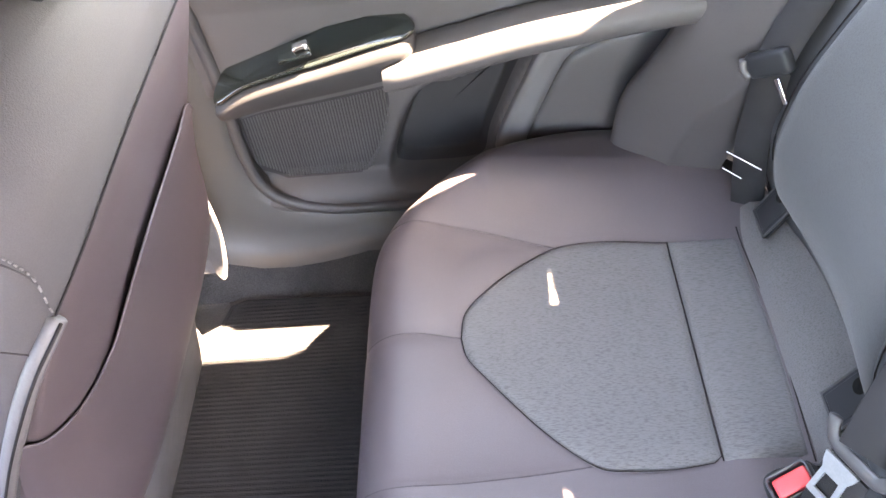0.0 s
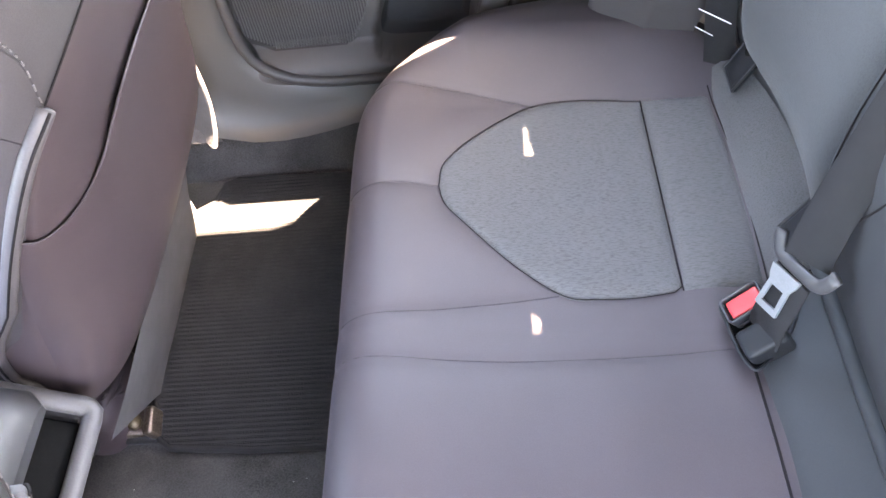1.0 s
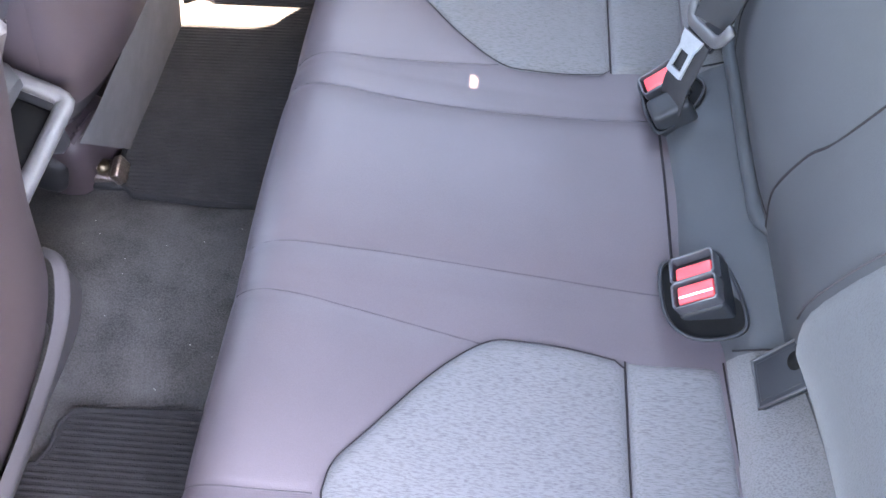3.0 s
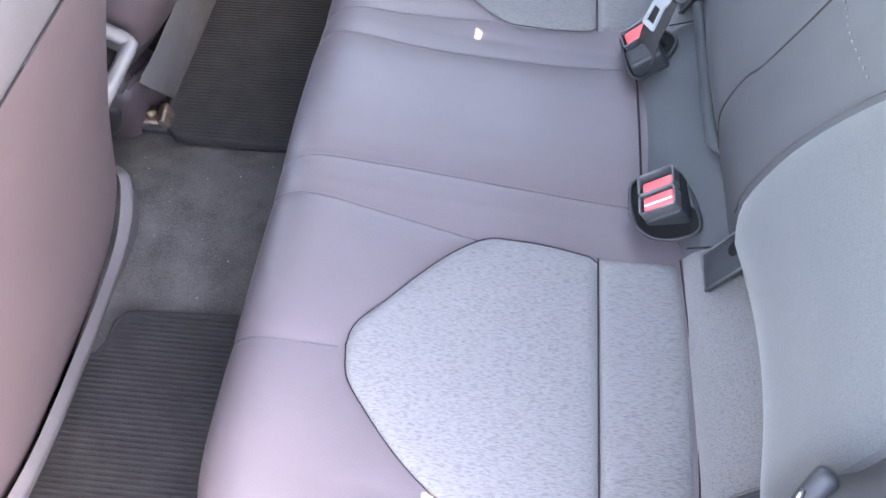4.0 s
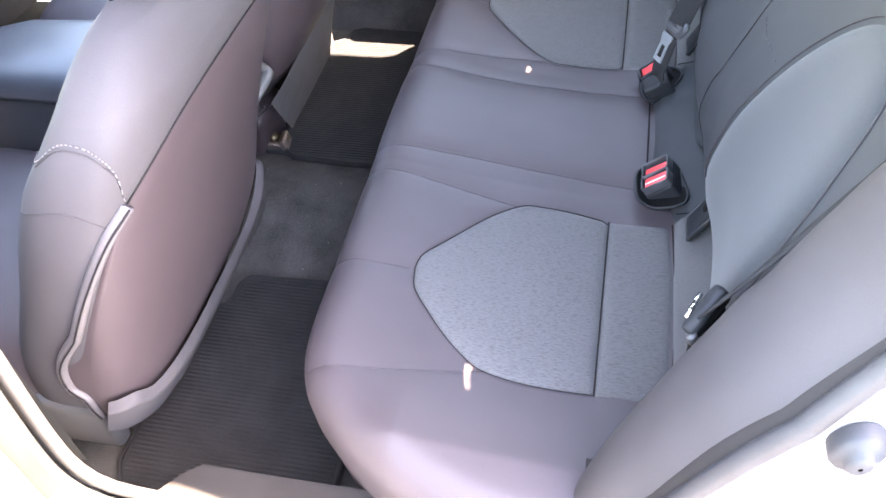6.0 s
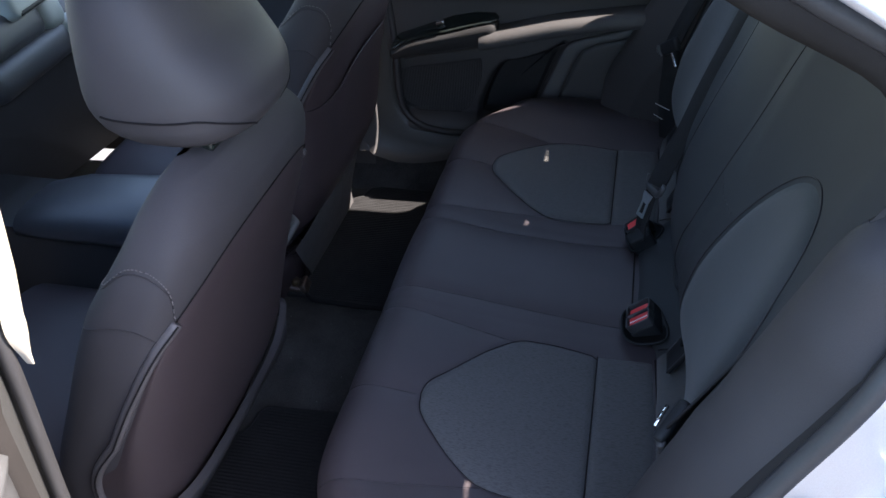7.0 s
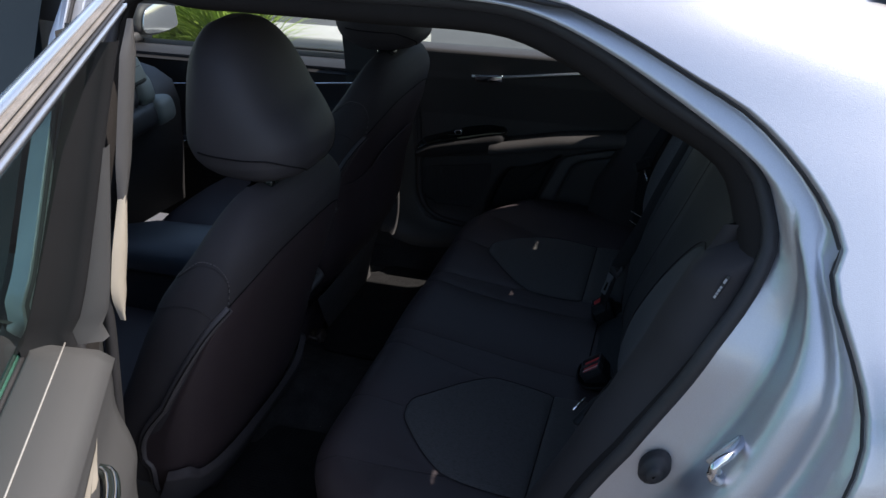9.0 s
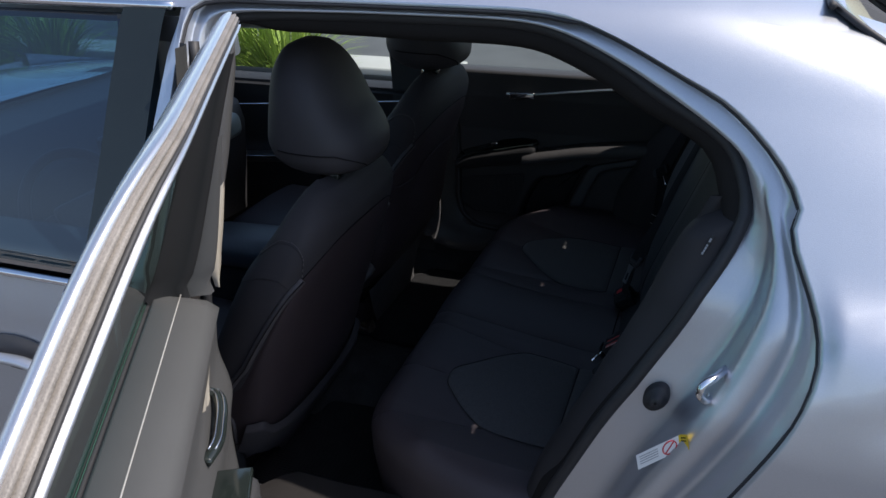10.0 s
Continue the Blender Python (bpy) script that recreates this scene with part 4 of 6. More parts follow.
    if pocketed:
        for v in np.linspace(0, 1, 20):
            y0 = -0.305 + 0.180 * v
            rows.append([Vector((-0.345 - 0.060 * v + 0.006 * noise.noise(Vector((v * 2, y * 7, 5))) - 0.04 * max(0.0, (y - 0.16) / 0.06) ** 2 * (1 - v), y, 0.445 - 0.215 * v)) for y in np.linspace(y0, 0.235, 44)])
    else:
        for q in np.linspace(0, 1, 22):
            row = []
            for ang in np.linspace(-78, 78, 44):
                low = curve(-abs(ang), [-78, -45, -22, -8, 10, 78], [0.450, 0.420, 0.370, 0.305, 0.300, 0.330])
                top = curve(-abs(ang), [-78, -60, -40, 0], [0.53, 0.535, 0.50, 0.475])
                z = low + q * (top - low)
                lift = 0.026 * min(1.0, 4 * (1 - q) + 0.45) - 0.55 * max(0.0, 0.41 - z)
                lift += 0.034 * min(1.0, max(0.0, (ang * inb - 15) / 45)) * math.exp(-((z - 0.42) / 0.08) ** 2) * (1 - q) ** 0.5
                row.append(seat_point(ang, max(0.40, z), lift) + Vector((0, 0, min(0.0, z - 0.40))))
            rows.append(row)
    part("lower_flap", grid_bm(rows), FLAP if pocketed else SEAT_VINYL, s, "grey felt flap at the foot of the backrest")
    if pocketed:
        boot = part("rail_boot", block_bm(0.10, 0.135, 0.19, pose(-0.478, inb * 0.150, 0.315, 0, 14, inb * 12), 0.048, 6), LEATHER_BACK, s, "wrinkled mauve vinyl skirt over the seat rail")
        for k in range(3):
            fold = smooth_line([(-0.442 + 0.004 * k, inb * (0.205 - 0.012 * k), 0.392 + 0.006 * k), (-0.427 + 0.003 * k, inb * 0.165, 0.397 - 0.010 * k), (-0.428, inb * 0.115, 0.386 - 0.016 * k)], 6)
            part("fold", tube_bm(fold, 0.006 - 0.001 * k, 8), LEATHER_BACK, boot)
    for o in s.children:
        if not o.name.startswith("rail"):
            o.location.z = shift[1]
    s.location = (shift[0], yc, 0)
    return s


front_seat(-0.385, 1, (-0.012, 0.0), "front seats", False)
far_seat = front_seat(0.385, -1, (-0.054, 0.064), "front seats", True)
edge = resample(smooth_line([(-0.358, 0.622, 0.70), (-0.357, 0.630, 0.65), (-0.358, 0.638, 0.60), (-0.361, 0.643, 0.55), (-0.365, 0.641, 0.51), (-0.369, 0.633, 0.480), (-0.373, 0.622, 0.463)], 6), 34)
home = Vector((-0.054, 0.385, 0))
rows = []
for i, p in enumerate(edge):
    p = Vector(p) - home
    e = min(1.0, (i + 1) / 6)
    rows.append([Vector((p.x - 0.080, 0.272, p.z)), Vector((p.x - 0.030, max(p.y, 0.262), p.z)), p + Vector((-0.006, -0.001, 0)), p + Vector((-0.001, -0.002, 0)), p + Vector((0.001, 0.004 * e, 0)), p + Vector((-0.001, 0.011 * e, 0)), p + Vector((-0.008, 0.014 * e, 0)), p + Vector((-0.050, 0.014, 0))])
part("side_edge", grid_bm(rows), FLAP, far_seat, "light grey felt edge beside the backrest")

# ---- centre console ----
console = thing("centre_console", "dark centre console with a grey framed rear end", "console")
rows = []
for z, x1 in [(0.28, -0.60), (0.40, -0.54), (0.50, -0.485), (0.560, -0.425), (0.570, -0.412)]:
    rows.append([Vector((x1, -0.10, z)), Vector((x1, 0.10, z)), Vector((-1.25, 0.10, z)), Vector((-1.25, -0.10, z))])
rows.append([Vector((-0.51, -0.10, 0.632)), Vector((-0.51, 0.10, 0.632)), Vector((-1.25, 0.10, 0.655)), Vector((-1.25, -0.10, 0.655))])
bm = grid_bm(rows, closed_v=True)
cap(bm, rows[-1])
part("body", bm, PLASTIC, console, "dark plastic console body", smooth=False)
lid_rows = []
for x, zt, w in [(-0.98, 0.645, 0.075), (-0.96, 0.675, 0.095), (-0.86, 0.70, 0.105), (-0.66, 0.71, 0.107), (-0.50, 0.70, 0.10), (-0.43, 0.675, 0.09), (-0.415, 0.645, 0.075)]:
    lid_rows.append([Vector((x, -0.012 + w * abs(math.cos(t)) ** 0.5 * (1 if math.cos(t) > 0 else -1), 0.64 + (zt - 0.64) * max(-0.3, math.sin(t)) ** 1.0)) if math.sin(t) >= 0 else Vector((x, -0.012 + w * abs(math.cos(t)) ** 0.5 * (1 if math.cos(t) > 0 else -1), 0.63)) for t in np.linspace(0, 2 * math.pi, 32, endpoint=False)])
bm = grid_bm(lid_rows, closed_v=True)
cap(bm, lid_rows[0])
cap(bm, lid_rows[-1])
part("armrest_lid", bm, LID, console, "padded armrest lid")
fo = resample(smooth_line([(-0.376, 0.0), (-0.376, -0.104), (-0.384, -0.112), (-0.472, -0.112), (-0.48, -0.104), (-0.48, 0.092), (-0.472, 0.10), (-0.384, 0.10), (-0.376, 0.092), (-0.376, 0.001)], 1), 81)
part("rear_frame", tube_bm([Vector((p[0] - 0.010, p[1] - 0.015, 0.585 - 0.6 * (p[0] + 0.375))) for p in fo], 0.0125, 8, flat=0.8, closed=True), FRAME_GREY, console, "light grey frame around the rear tray")
part("tray", block_bm(0.095, 0.185, 0.02, pose(-0.436, -0.021, 0.5855, 0, 31, 0), 0.004), RECESS_SHADE, console, "dark tray inside the frame")

# ---- floor mats ----
def floor_mat(outline, name_label):
    t = thing("floor_mat", name_label, "floor mat", "rear floor mats")
    bm = prism_bm(outline, 0.012, lambda u, v, w: Vector((u, v, 0.279 + w)), 0.004)
    part("mat", bm, MAT, t, smooth=False)
    edge = [Vector((p[0], p[1], 0.290)) for p in inset_ring(outline, 0.006)]
    part("binding", tube_bm(edge, 0.0042, 8, closed=True), MAT, t, "stitched black edge binding")
    ribs = bmesh.new()
    P = np.array(outline)
    for y in np.arange(P[:, 1].min() + 0.012, P[:, 1].max() - 0.01, 0.0085):
        cuts = []
        for i in range(len(outline)):
            p, q = P[i - 1], P[i]
            if (p[1] - y) * (q[1] - y) < 0:
                cuts.append(p[0] + (q[0] - p[0]) * (y - p[1]) / (q[1] - p[1]))
        if len(cuts) >= 2:
            x0, x1 = min(cuts) + 0.015, max(cuts) - 0.015
            sec = [(-0.003, 0), (-0.0015, 0.0025), (0.0015, 0.0025), (0.003, 0)]
            grid_bm([[Vector((x, y + dy, 0.2905 + dz)) for dy, dz in sec] for x in np.linspace(x0, x1, 14)], bm=ribs)
    ob = part("ribs", ribs, MAT, t)
    ob["kind"] = "stuff"


MAT_OUT = smooth_line([(-0.455, 0.185), (-0.43, 0.165), (-0.30, 0.155), (-0.10, 0.155), (-0.085, 0.17), (-0.085, 0.68), (-0.10, 0.705), (-0.40, 0.718), (-0.43, 0.705), (-0.445, 0.66), (-0.475, 0.64), (-0.475, 0.25)], 1, closed=True)
floor_mat(MAT_OUT, "black ribbed textile floor mat in the footwell")
NEAR_MAT = smooth_line([(-0.412, -0.225), (-0.395, -0.203), (-0.36, -0.200), (-0.225, -0.194), (-0.10, -0.192), (-0.085, -0.21), (-0.085, -0.68), (-0.10, -0.705), (-0.40, -0.718), (-0.44, -0.70), (-0.475, -0.64), (-0.475, -0.31), (-0.465, -0.286), (-0.42, -0.280), (-0.413, -0.262)], 1, closed=True)
floor_mat(NEAR_MAT, "black ribbed textile floor mat in the footwell")

# ---- far rear door lining ----
far_door = thing("far_rear_door", "closed rear door with dark trim, speaker grille and armrest", "car door")


def arm_z(x):
    return curve(x, [-0.34, -0.236, -0.10, 0.026, 0.145, 0.35, 0.7], [0.738, 0.764, 0.786, 0.812, 0.836, 0.860, 0.88])


def door_y(x, z):
    az = arm_z(x)
    y = 0.788
    up = min(1.0, max(0.0, (z - (az - 0.05)) / 0.04))
    y -= 0.040 * up * up * (3 - 2 * up)
    y -= 0.020 * min(1, max(0, (z - 0.86) / 0.12)) + 0.10 * max(0.0, z - 1.0)
    if z < 0.56 and x < 0.12 and pocket_depth(x, z) < 0:
        y -= 0.040 * max(0, 1 - ((z - 0.485) / 0.045) ** 2)
    y += 0.055 * min(1.0, max(0.0, pocket_depth(x, z) / 0.018))
    return y


POCKET = np.array(smooth_line([(0.150, 0.748), (0.095, 0.716), (0.017, 0.690), (-0.023, 0.684), (-0.058, 0.645), (-0.092, 0.568), (-0.100, 0.531), (-0.092, 0.512), (-0.05, 0.503), (0.055, 0.51), (0.08, 0.58), (0.118, 0.675)], 4, closed=True))


def pocket_depth(x, z):
    """How far inside the bottle pocket's outline a place lies; negative outside."""
    if not (-0.12 < x < 0.17 and 0.48 < z < 0.77):
        return -1.0
    p = np.array((x, z))
    a, b = POCKET, np.roll(POCKET, -1, axis=0)
    ab = b - a
    t = np.clip(((p - a) * ab).sum(1) / ((ab ** 2).sum(1) + 1e-12), 0, 1)
    d = float(np.min(np.linalg.norm(a + ab * t[:, None] - p, axis=1)))
    cross = (a[:, 1] > z) != (b[:, 1] > z)
    xs = a[cross, 0] + (z - a[cross, 1]) * (b[cross, 0] - a[cross, 0]) / (b[cross, 1] - a[cross, 1])
    return d if int((xs > x).sum()) % 2 else -d


rows = [[Vector((x, door_y(x, z), z)) for z in np.linspace(0.44, 1.06, 125)] for x in np.linspace(-0.345, 0.70, 150)]
part("door_trim", grid_bm(rows), TRIM_SOFT, far_door, "dark moulded door trim")


def inside_pocket(u, v, lift=0.0):
    return Vector((u, door_y(u, v) - 0.005 - lift, v))


part("door_pocket", panel_bm(inset_ring(list(POCKET), 0.010), inside_pocket, 0.0, 0.0, 0.01), POCKET_BLACK, far_door, "black plastic bottle pocket")


def arm_section(x, grow=1.0):
    z = arm_z(x)
    e = min(1.0, (x + 0.324) / 0.022) * grow
    step = 0.006 * min(1.0, max(0.0, (x + 0.09) / 0.015))
    return [Vector((x, 0.719 - step + (0.034 * abs(math.cos(t)) ** 0.6 * (1 if math.cos(t) > 0 else -1)) * e, z - 0.018 + 0.020 * e * abs(math.sin(t)) ** 0.7 * (1 if math.sin(t) > 0 else -1) + 0.008 * math.cos(t))) for t in np.linspace(0, 2 * math.pi, 24, endpoint=False)]


LEDGE = [(0.765, -0.004), (0.742, 0.006), (0.722, 0.007), (0.712, 0.006), (0.7075, 0.002), (0.7065, -0.004), (0.711, -0.020), (0.720, -0.038), (0.728, -0.046), (0.748, -0.050), (0.765, -0.045)]
rows = [[Vector((x, y, arm_z(x) + z * min(1.0, 0.6 + 12 * (x + 0.318)))) for y, z in LEDGE] for x in np.linspace(-0.316, -0.068, 40)]
bm = grid_bm(rows, closed_v=True)
cap(bm, rows[0])
cap(bm, rows[-1])
auto_smooth(part("armrest_front", bm, TRIM_SOFT, far_door, "dark hard ledge ahead of the armrest pad"))
rows = [arm_section(x, min(1.0, 0.90 + 8 * (x + 0.072))) for x in np.linspace(-0.072, 0.40, 44)]
bm = grid_bm(rows, closed_v=True)
cap(bm, rows[0])
cap(bm, rows[-1])
part("armrest", bm, TRIM_SOFT, far_door, "grey padded door armrest")
sw = smooth_line([(-0.316, 0.704), (-0.319, 0.735), (-0.300, 0.750), (-0.21, 0.754), (-0.062, 0.756), (-0.035, 0.750), (-0.022, 0.728), (-0.035, 0.706), (-0.084, 0.702), (-0.165, 0.701), (-0.271, 0.700)], 5, closed=True)


def plate_z(u, v):
    low = curve(u, [-0.316, -0.271, -0.21, -0.165, -0.084, -0.021], [0.740, 0.766, 0.783, 0.792, 0.812, 0.824])
    high = curve(u, [-0.321, -0.302, -0.255, -0.21, -0.159, -0.11, -0.062, -0.026], [0.755, 0.772, 0.794, 0.811, 0.827, 0.838, 0.842, 0.826])
    return low + 0.74 * (high - low) * min(1.2, max(0.0, (v - 0.70) / 0.045))


part("switch_plate", prism_bm(sw, 0.006, lambda u, v, w: Vector((u, v, plate_z(u, v) + w)), 0.002), GLOSS, far_door, "glossy black window switch plate")
plinth = [[Vector((p[0], p[1] + 0.002, plate_z(p[0], p[1]) - 0.001)) for p in sw]]
plinth.append([Vector((p[0], p[1] - 0.004, plate_z(p[0], p[1]) - 0.006)) for p in sw])
plinth.append([Vector((p[0], p[1] - (0.010 if p[1] < 0.72 else 0.0), min(plate_z(p[0], p[1]) - 0.012, arm_z(p[0]) + 0.006))) for p in sw])
plinth.append([Vector((p[0], p[1], arm_z(p[0]) - 0.03)) for p in sw])
part("plate_base", grid_bm(plinth, closed_v=True), TRIM_BLACK, far_door, "dark moulded base of the switch plate")
part("switch_cup", block_bm(0.05, 0.020, 0.006, pose(-0.19, 0.722, plate_z(-0.19, 0.722) + 0.006, 24, -12, 0), 0.0028), GLOSS, far_door)
part("window_switch", block_bm(0.024, 0.014, 0.010, pose(-0.180, 0.722, plate_z(-0.178, 0.722) + 0.014, 24, -14, 0), 0.004), CHROME, far_door, "bright window switch")
gr = bmesh.new()
for x in np.arange(-0.338, -0.085, 0.0048):
    top = curve(x, [-0.345, -0.278, -0.195, -0.085], [0.645, 0.660, 0.670, 0.688])
    bot = 0.528 + 0.03 * max(0, (-0.27 - x) / 0.05) + 0.10 * max(0.0, (x + 0.14) / 0.05) ** 1.5
    if top - bot > 0.02:
        grid_bm([[Vector((x + dx, door_y(x, z) - dy, z)) for dx, dy in ((-0.0019, 0), (-0.001, 0.0022), (0.001, 0.0022), (0.0019, 0))] for z in np.linspace(bot, top, 10)], bm=gr)
gb = [np.array(p) for p in ((-0.343, 0.555), (-0.343, 0.644), (-0.278, 0.663), (-0.195, 0.674), (-0.083, 0.692), (-0.083, 0.66), (-0.11, 0.58), (-0.145, 0.526), (-0.28, 0.526))]
part("grille_base", panel_bm(resample(gb + [gb[0]], 60)[:-1], lambda u, v, w: Vector((u, door_y(u, v) - 0.0008, v)), 0.0, 0.0, 0.01), TRIM_BLACK, far_door, "black mesh behind the grille ribs")
part("speaker_grille", gr, PLASTIC, far_door, "ribbed speaker grille")["kind"] = "stuff"
band_out = resample(smooth_line([(0.075, 0.555), (0.084, 0.591), (0.122, 0.68), (0.150, 0.736), (0.184, 0.752), (0.25, 0.770), (0.316, 0.788), (0.37, 0.800)], 5), 40)
band_in = resample(smooth_line([(0.120, 0.555), (0.136, 0.600), (0.171, 0.685), (0.190, 0.722), (0.225, 0.740), (0.315, 0.762), (0.37, 0.774)], 5), 40)
rows = [[Vector((q[0], door_y(q[0], q[1]) + 0.002 - w, q[1])) for q in (a * (1 - k) + b * k for a, b in zip(band_out, band_in))] for k, w in ((0, 0), (0.02, 0.010), (0.06, 0.015), (0.3, 0.016), (0.7, 0.016), (0.94, 0.015), (0.98, 0.012), (1.0, 0.0))]
part("trim_band", grid_bm(rows), PLASTIC_GREY, far_door, "light grey moulded band on the trim")
tri = resample([np.array(q) for q in ((0.122, 0.555), (0.138, 0.600), (0.173, 0.685), (0.192, 0.720), (0.227, 0.738), (0.315, 0.760), (0.37, 0.772), (0.37, 0.555), (0.122, 0.555))], 90)[:-1]
part("trim_insert", panel_bm(tri, lambda u, v, w: Vector((u, door_y(u, v) - 0.004 - w, v)), 0.007, 0.0, 0.008), TRIM_SOFT, far_door, "padded grey trim insert")
rows = [Vector((x, 0.705 - 0.02 * (z - 1.0), z)) for x, z in smooth_line([(-0.141, 0.995), (-0.038, 1.0), (0.10, 1.018), (0.298, 1.042), (0.5, 1.06)], 6)]
rows = [Vector((v.x, door_y(v.x, v.z) - 0.004, v.z)) for v in rows]
part("chrome_strip", tube_bm(rows, 0.0045, 10), SATIN, far_door, "thin chrome trim strip")
part("door_handle", block_bm(0.09, 0.012, 0.022, pose(-0.085, door_y(-0.08, 0.99) - 0.010, 0.992, 0, -4, 0), 0.005), CHROME, far_door, "chrome inner door handle")


def window_sheet(x0, x1, top_of, name, parent, mat, g0=0.985, sgn=1):
    rows = []
    for x in np.linspace(x0, x1, 24):
        g1 = top_of(x)
        rows.append([Vector((v.x, sgn * v.y, v.z)) for v in (skin(x, g, 0.02 - 0.018 * math.sin(math.pi * (g - g0) / 0.47)) for g in np.linspace(g0, g1, 18))])
    ob = part(name, grid_bm(rows), mat, parent, "tinted side glass" if mat is TINT else "clear side glass")
    ob.visible_shadow = False
    return ob


def rear_top(x):
    return float(np.interp(x, [-0.4, 0.40, 0.50, 0.53, 0.553, 0.60, 0.66, 0.72], [1.45, 1.448, 1.438, 1.40, 1.315, 1.295, 1.265, 1.16]))


window_sheet(-0.36, 0.71, rear_top, "door_glass", far_door, TINT, 1.0, -1)
# upper door frame of the far door
fr = [skin(x, rear_top(x), 0.03) for x in np.linspace(-0.38, 0.72, 44)]
part("window_frame", tube_bm([Vector((v.x, -v.y, v.z)) for v in fr], 0.022, 8, up=(0, 1, 0)), PLASTIC, far_door, "dark window frame")
part("upper_frame", flip(grid_bm([[skin(x, rear_top(x) + (1.475 - rear_top(x)) * k, 0.028) for k in np.linspace(0, 1, 8)] for x in np.linspace(-0.38, 0.72, 44)])), PLASTIC, far_door, "dark upper door frame lining")
part("belt_seal", tube_bm([Vector((x, 0.738, 1.058)) for x in np.linspace(-0.36, 0.66, 20)], 0.012, 8), RUBBER, far_door)
part("belt_cap", grid_bm([[Vector((x, y, 1.054 + 0.008 * math.sin((y - 0.735) * 20))) for y in np.linspace(0.728, 0.86, 8)] for x in np.linspace(-0.36, 0.68, 20)]), TRIM_SOFT, far_door)
# rear quarter lining behind the far door
part("quarter_trim", flip(grid_bm([[skin(x, g, 0.10 if g < 1.4 else 0.06) for g in np.linspace(0.45, 1.50, 22)] for x in np.linspace(0.735, 1.0, 10)])), PLASTIC, car, "dark rear quarter trim")
part("quarter_trim", grid_bm([[skin(x, g, 0.15 if g < 1.4 else 0.08) for g in np.linspace(0.45, 1.50, 22)] for x in np.linspace(0.69, 1.0, 12)]), PLASTIC, car, "dark rear quarter trim")

# ---- far front door ----
ffd = thing("far_front_door", "closed front door with dark trim and chrome strip", "car door")
part("door_trim", grid_bm([[Vector((x, 0.755 - 0.05 * max(0, min(1, (z - 0.86) / 0.14)) - 0.03 * math.exp(-((z - np.interp(x, [-1.4, -0.5], [0.66, 0.74])) / 0.035) ** 2), z)) for z in np.linspace(0.35, 0.988, 70)] for x in np.linspace(-1.65, -0.42, 60)]), TRIM_SOFT, ffd, "dark moulded door trim")
part("chrome_strip", tube_bm([Vector((x, 0.69, np.interp(x, [-1.3, -0.45], [0.88, 0.955]))) for x in np.linspace(-1.3, -0.45, 12)], 0.004, 8), CHROME, ffd, "thin chrome trim strip")
part("armrest", tube_bm([Vector((x, 0.715, np.interp(x, [-1.4, -0.5], [0.655, 0.735]))) for x in np.linspace(-1.35, -0.5, 12)], 0.03, 10, flat=0.7), PLASTIC_GREY, ffd)
part("armrest_strip", tube_bm([Vector((x, 0.684, np.interp(x, [-1.4, -0.5], [0.665, 0.745]))) for x in np.linspace(-1.3, -0.9, 8)], 0.003, 6), CHROME, ffd)


def front_top(x):
    return float(np.interp(x, [-1.75, -1.5, -1.05, -0.4], [1.0, 1.2, 1.45, 1.45]))


window_sheet(-1.55, -0.46, front_top, "door_glass", ffd, CLEAR, 0.955, -1)
part("belt_cap", grid_bm([[Vector((x, y, 0.985 - 0.012 * ((y - 0.785) / 0.095) ** 2)) for y in np.linspace(0.69, 0.88, 8)] for x in np.linspace(-1.65, -0.42, 20)]), TRIM_BLACK, ffd)
mirror = thing("wing_mirror", "dark-rimmed wing mirror on the far front door", "mirror")
mo = smooth_line([(-0.10, -0.05), (0.09, -0.06), (0.11, 0.0), (0.08, 0.065), (-0.07, 0.06), (-0.12, 0.01)], 10, closed=True)
part("housing", prism_bm(mo, 0.09, lambda u, v, w: Vector((-1.42 - w, 0.985 + u, 1.045 + v)), 0.02), RUBBER, mirror, "dark mirror housing")
part("mirror_glass", prism_bm(inset_ring(mo, 0.012), 0.004, lambda u, v, w: Vector((-1.416 - w + 0.004, 0.985 + u, 1.045 + v)), 0.001), CHROME, mirror, "mirror glass")
part("arm", block_bm(0.06, 0.12, 0.04, pose(-1.46, 0.89, 0.995, 0, 0, 0), 0.015), PLASTIC, mirror)

# ---- dashboard and steering wheel ----
dash = thing("dashboard", "dark dashboard with pale rounded vent surround", "dashboard")
rows = []
for y in np.linspace(-0.61, 0.61, 40):
    rows.append([Vector((-1.17 - 0.02 * math.cos(y * 4), y, 0.50)), Vector((-1.13, y, 0.70)), Vector((-1.12, y, 0.86)), Vector((-1.14, y, 0.93)), Vector((-1.20, y, 0.965)), Vector((-1.35, y, 1.0)), Vector((-1.72, y, 1.02))])
part("dash_top", grid_bm(rows), PLASTIC, dash, "dark soft dash top")
part("firewall", grid_bm([[Vector((-1.6, y, z)) for y in np.linspace(-0.8, 0.8, 8)] for z in np.linspace(0.25, 1.03, 6)]), CARPET, dash)
part("upper_roll", block_bm(0.11, 0.28, 0.10, pose(-1.125, 0.225, 0.945, 0, -14, 6), 0.042, 5), PLASTIC, dash, "rounded dark upper dash roll")
part("upper_roll_end", block_bm(0.113, 0.10, 0.103, pose(-1.133, 0.392, 0.945, 0, -14, 6), 0.043, 5), PALE_VENT, dash, "pale rounded end of the upper roll")
part("lower_roll", block_bm(0.10, 0.36, 0.085, pose(-1.10, 0.255, 0.872, 0, -10, 6), 0.038, 5), PLASTIC, dash, "rounded dark lower dash roll")
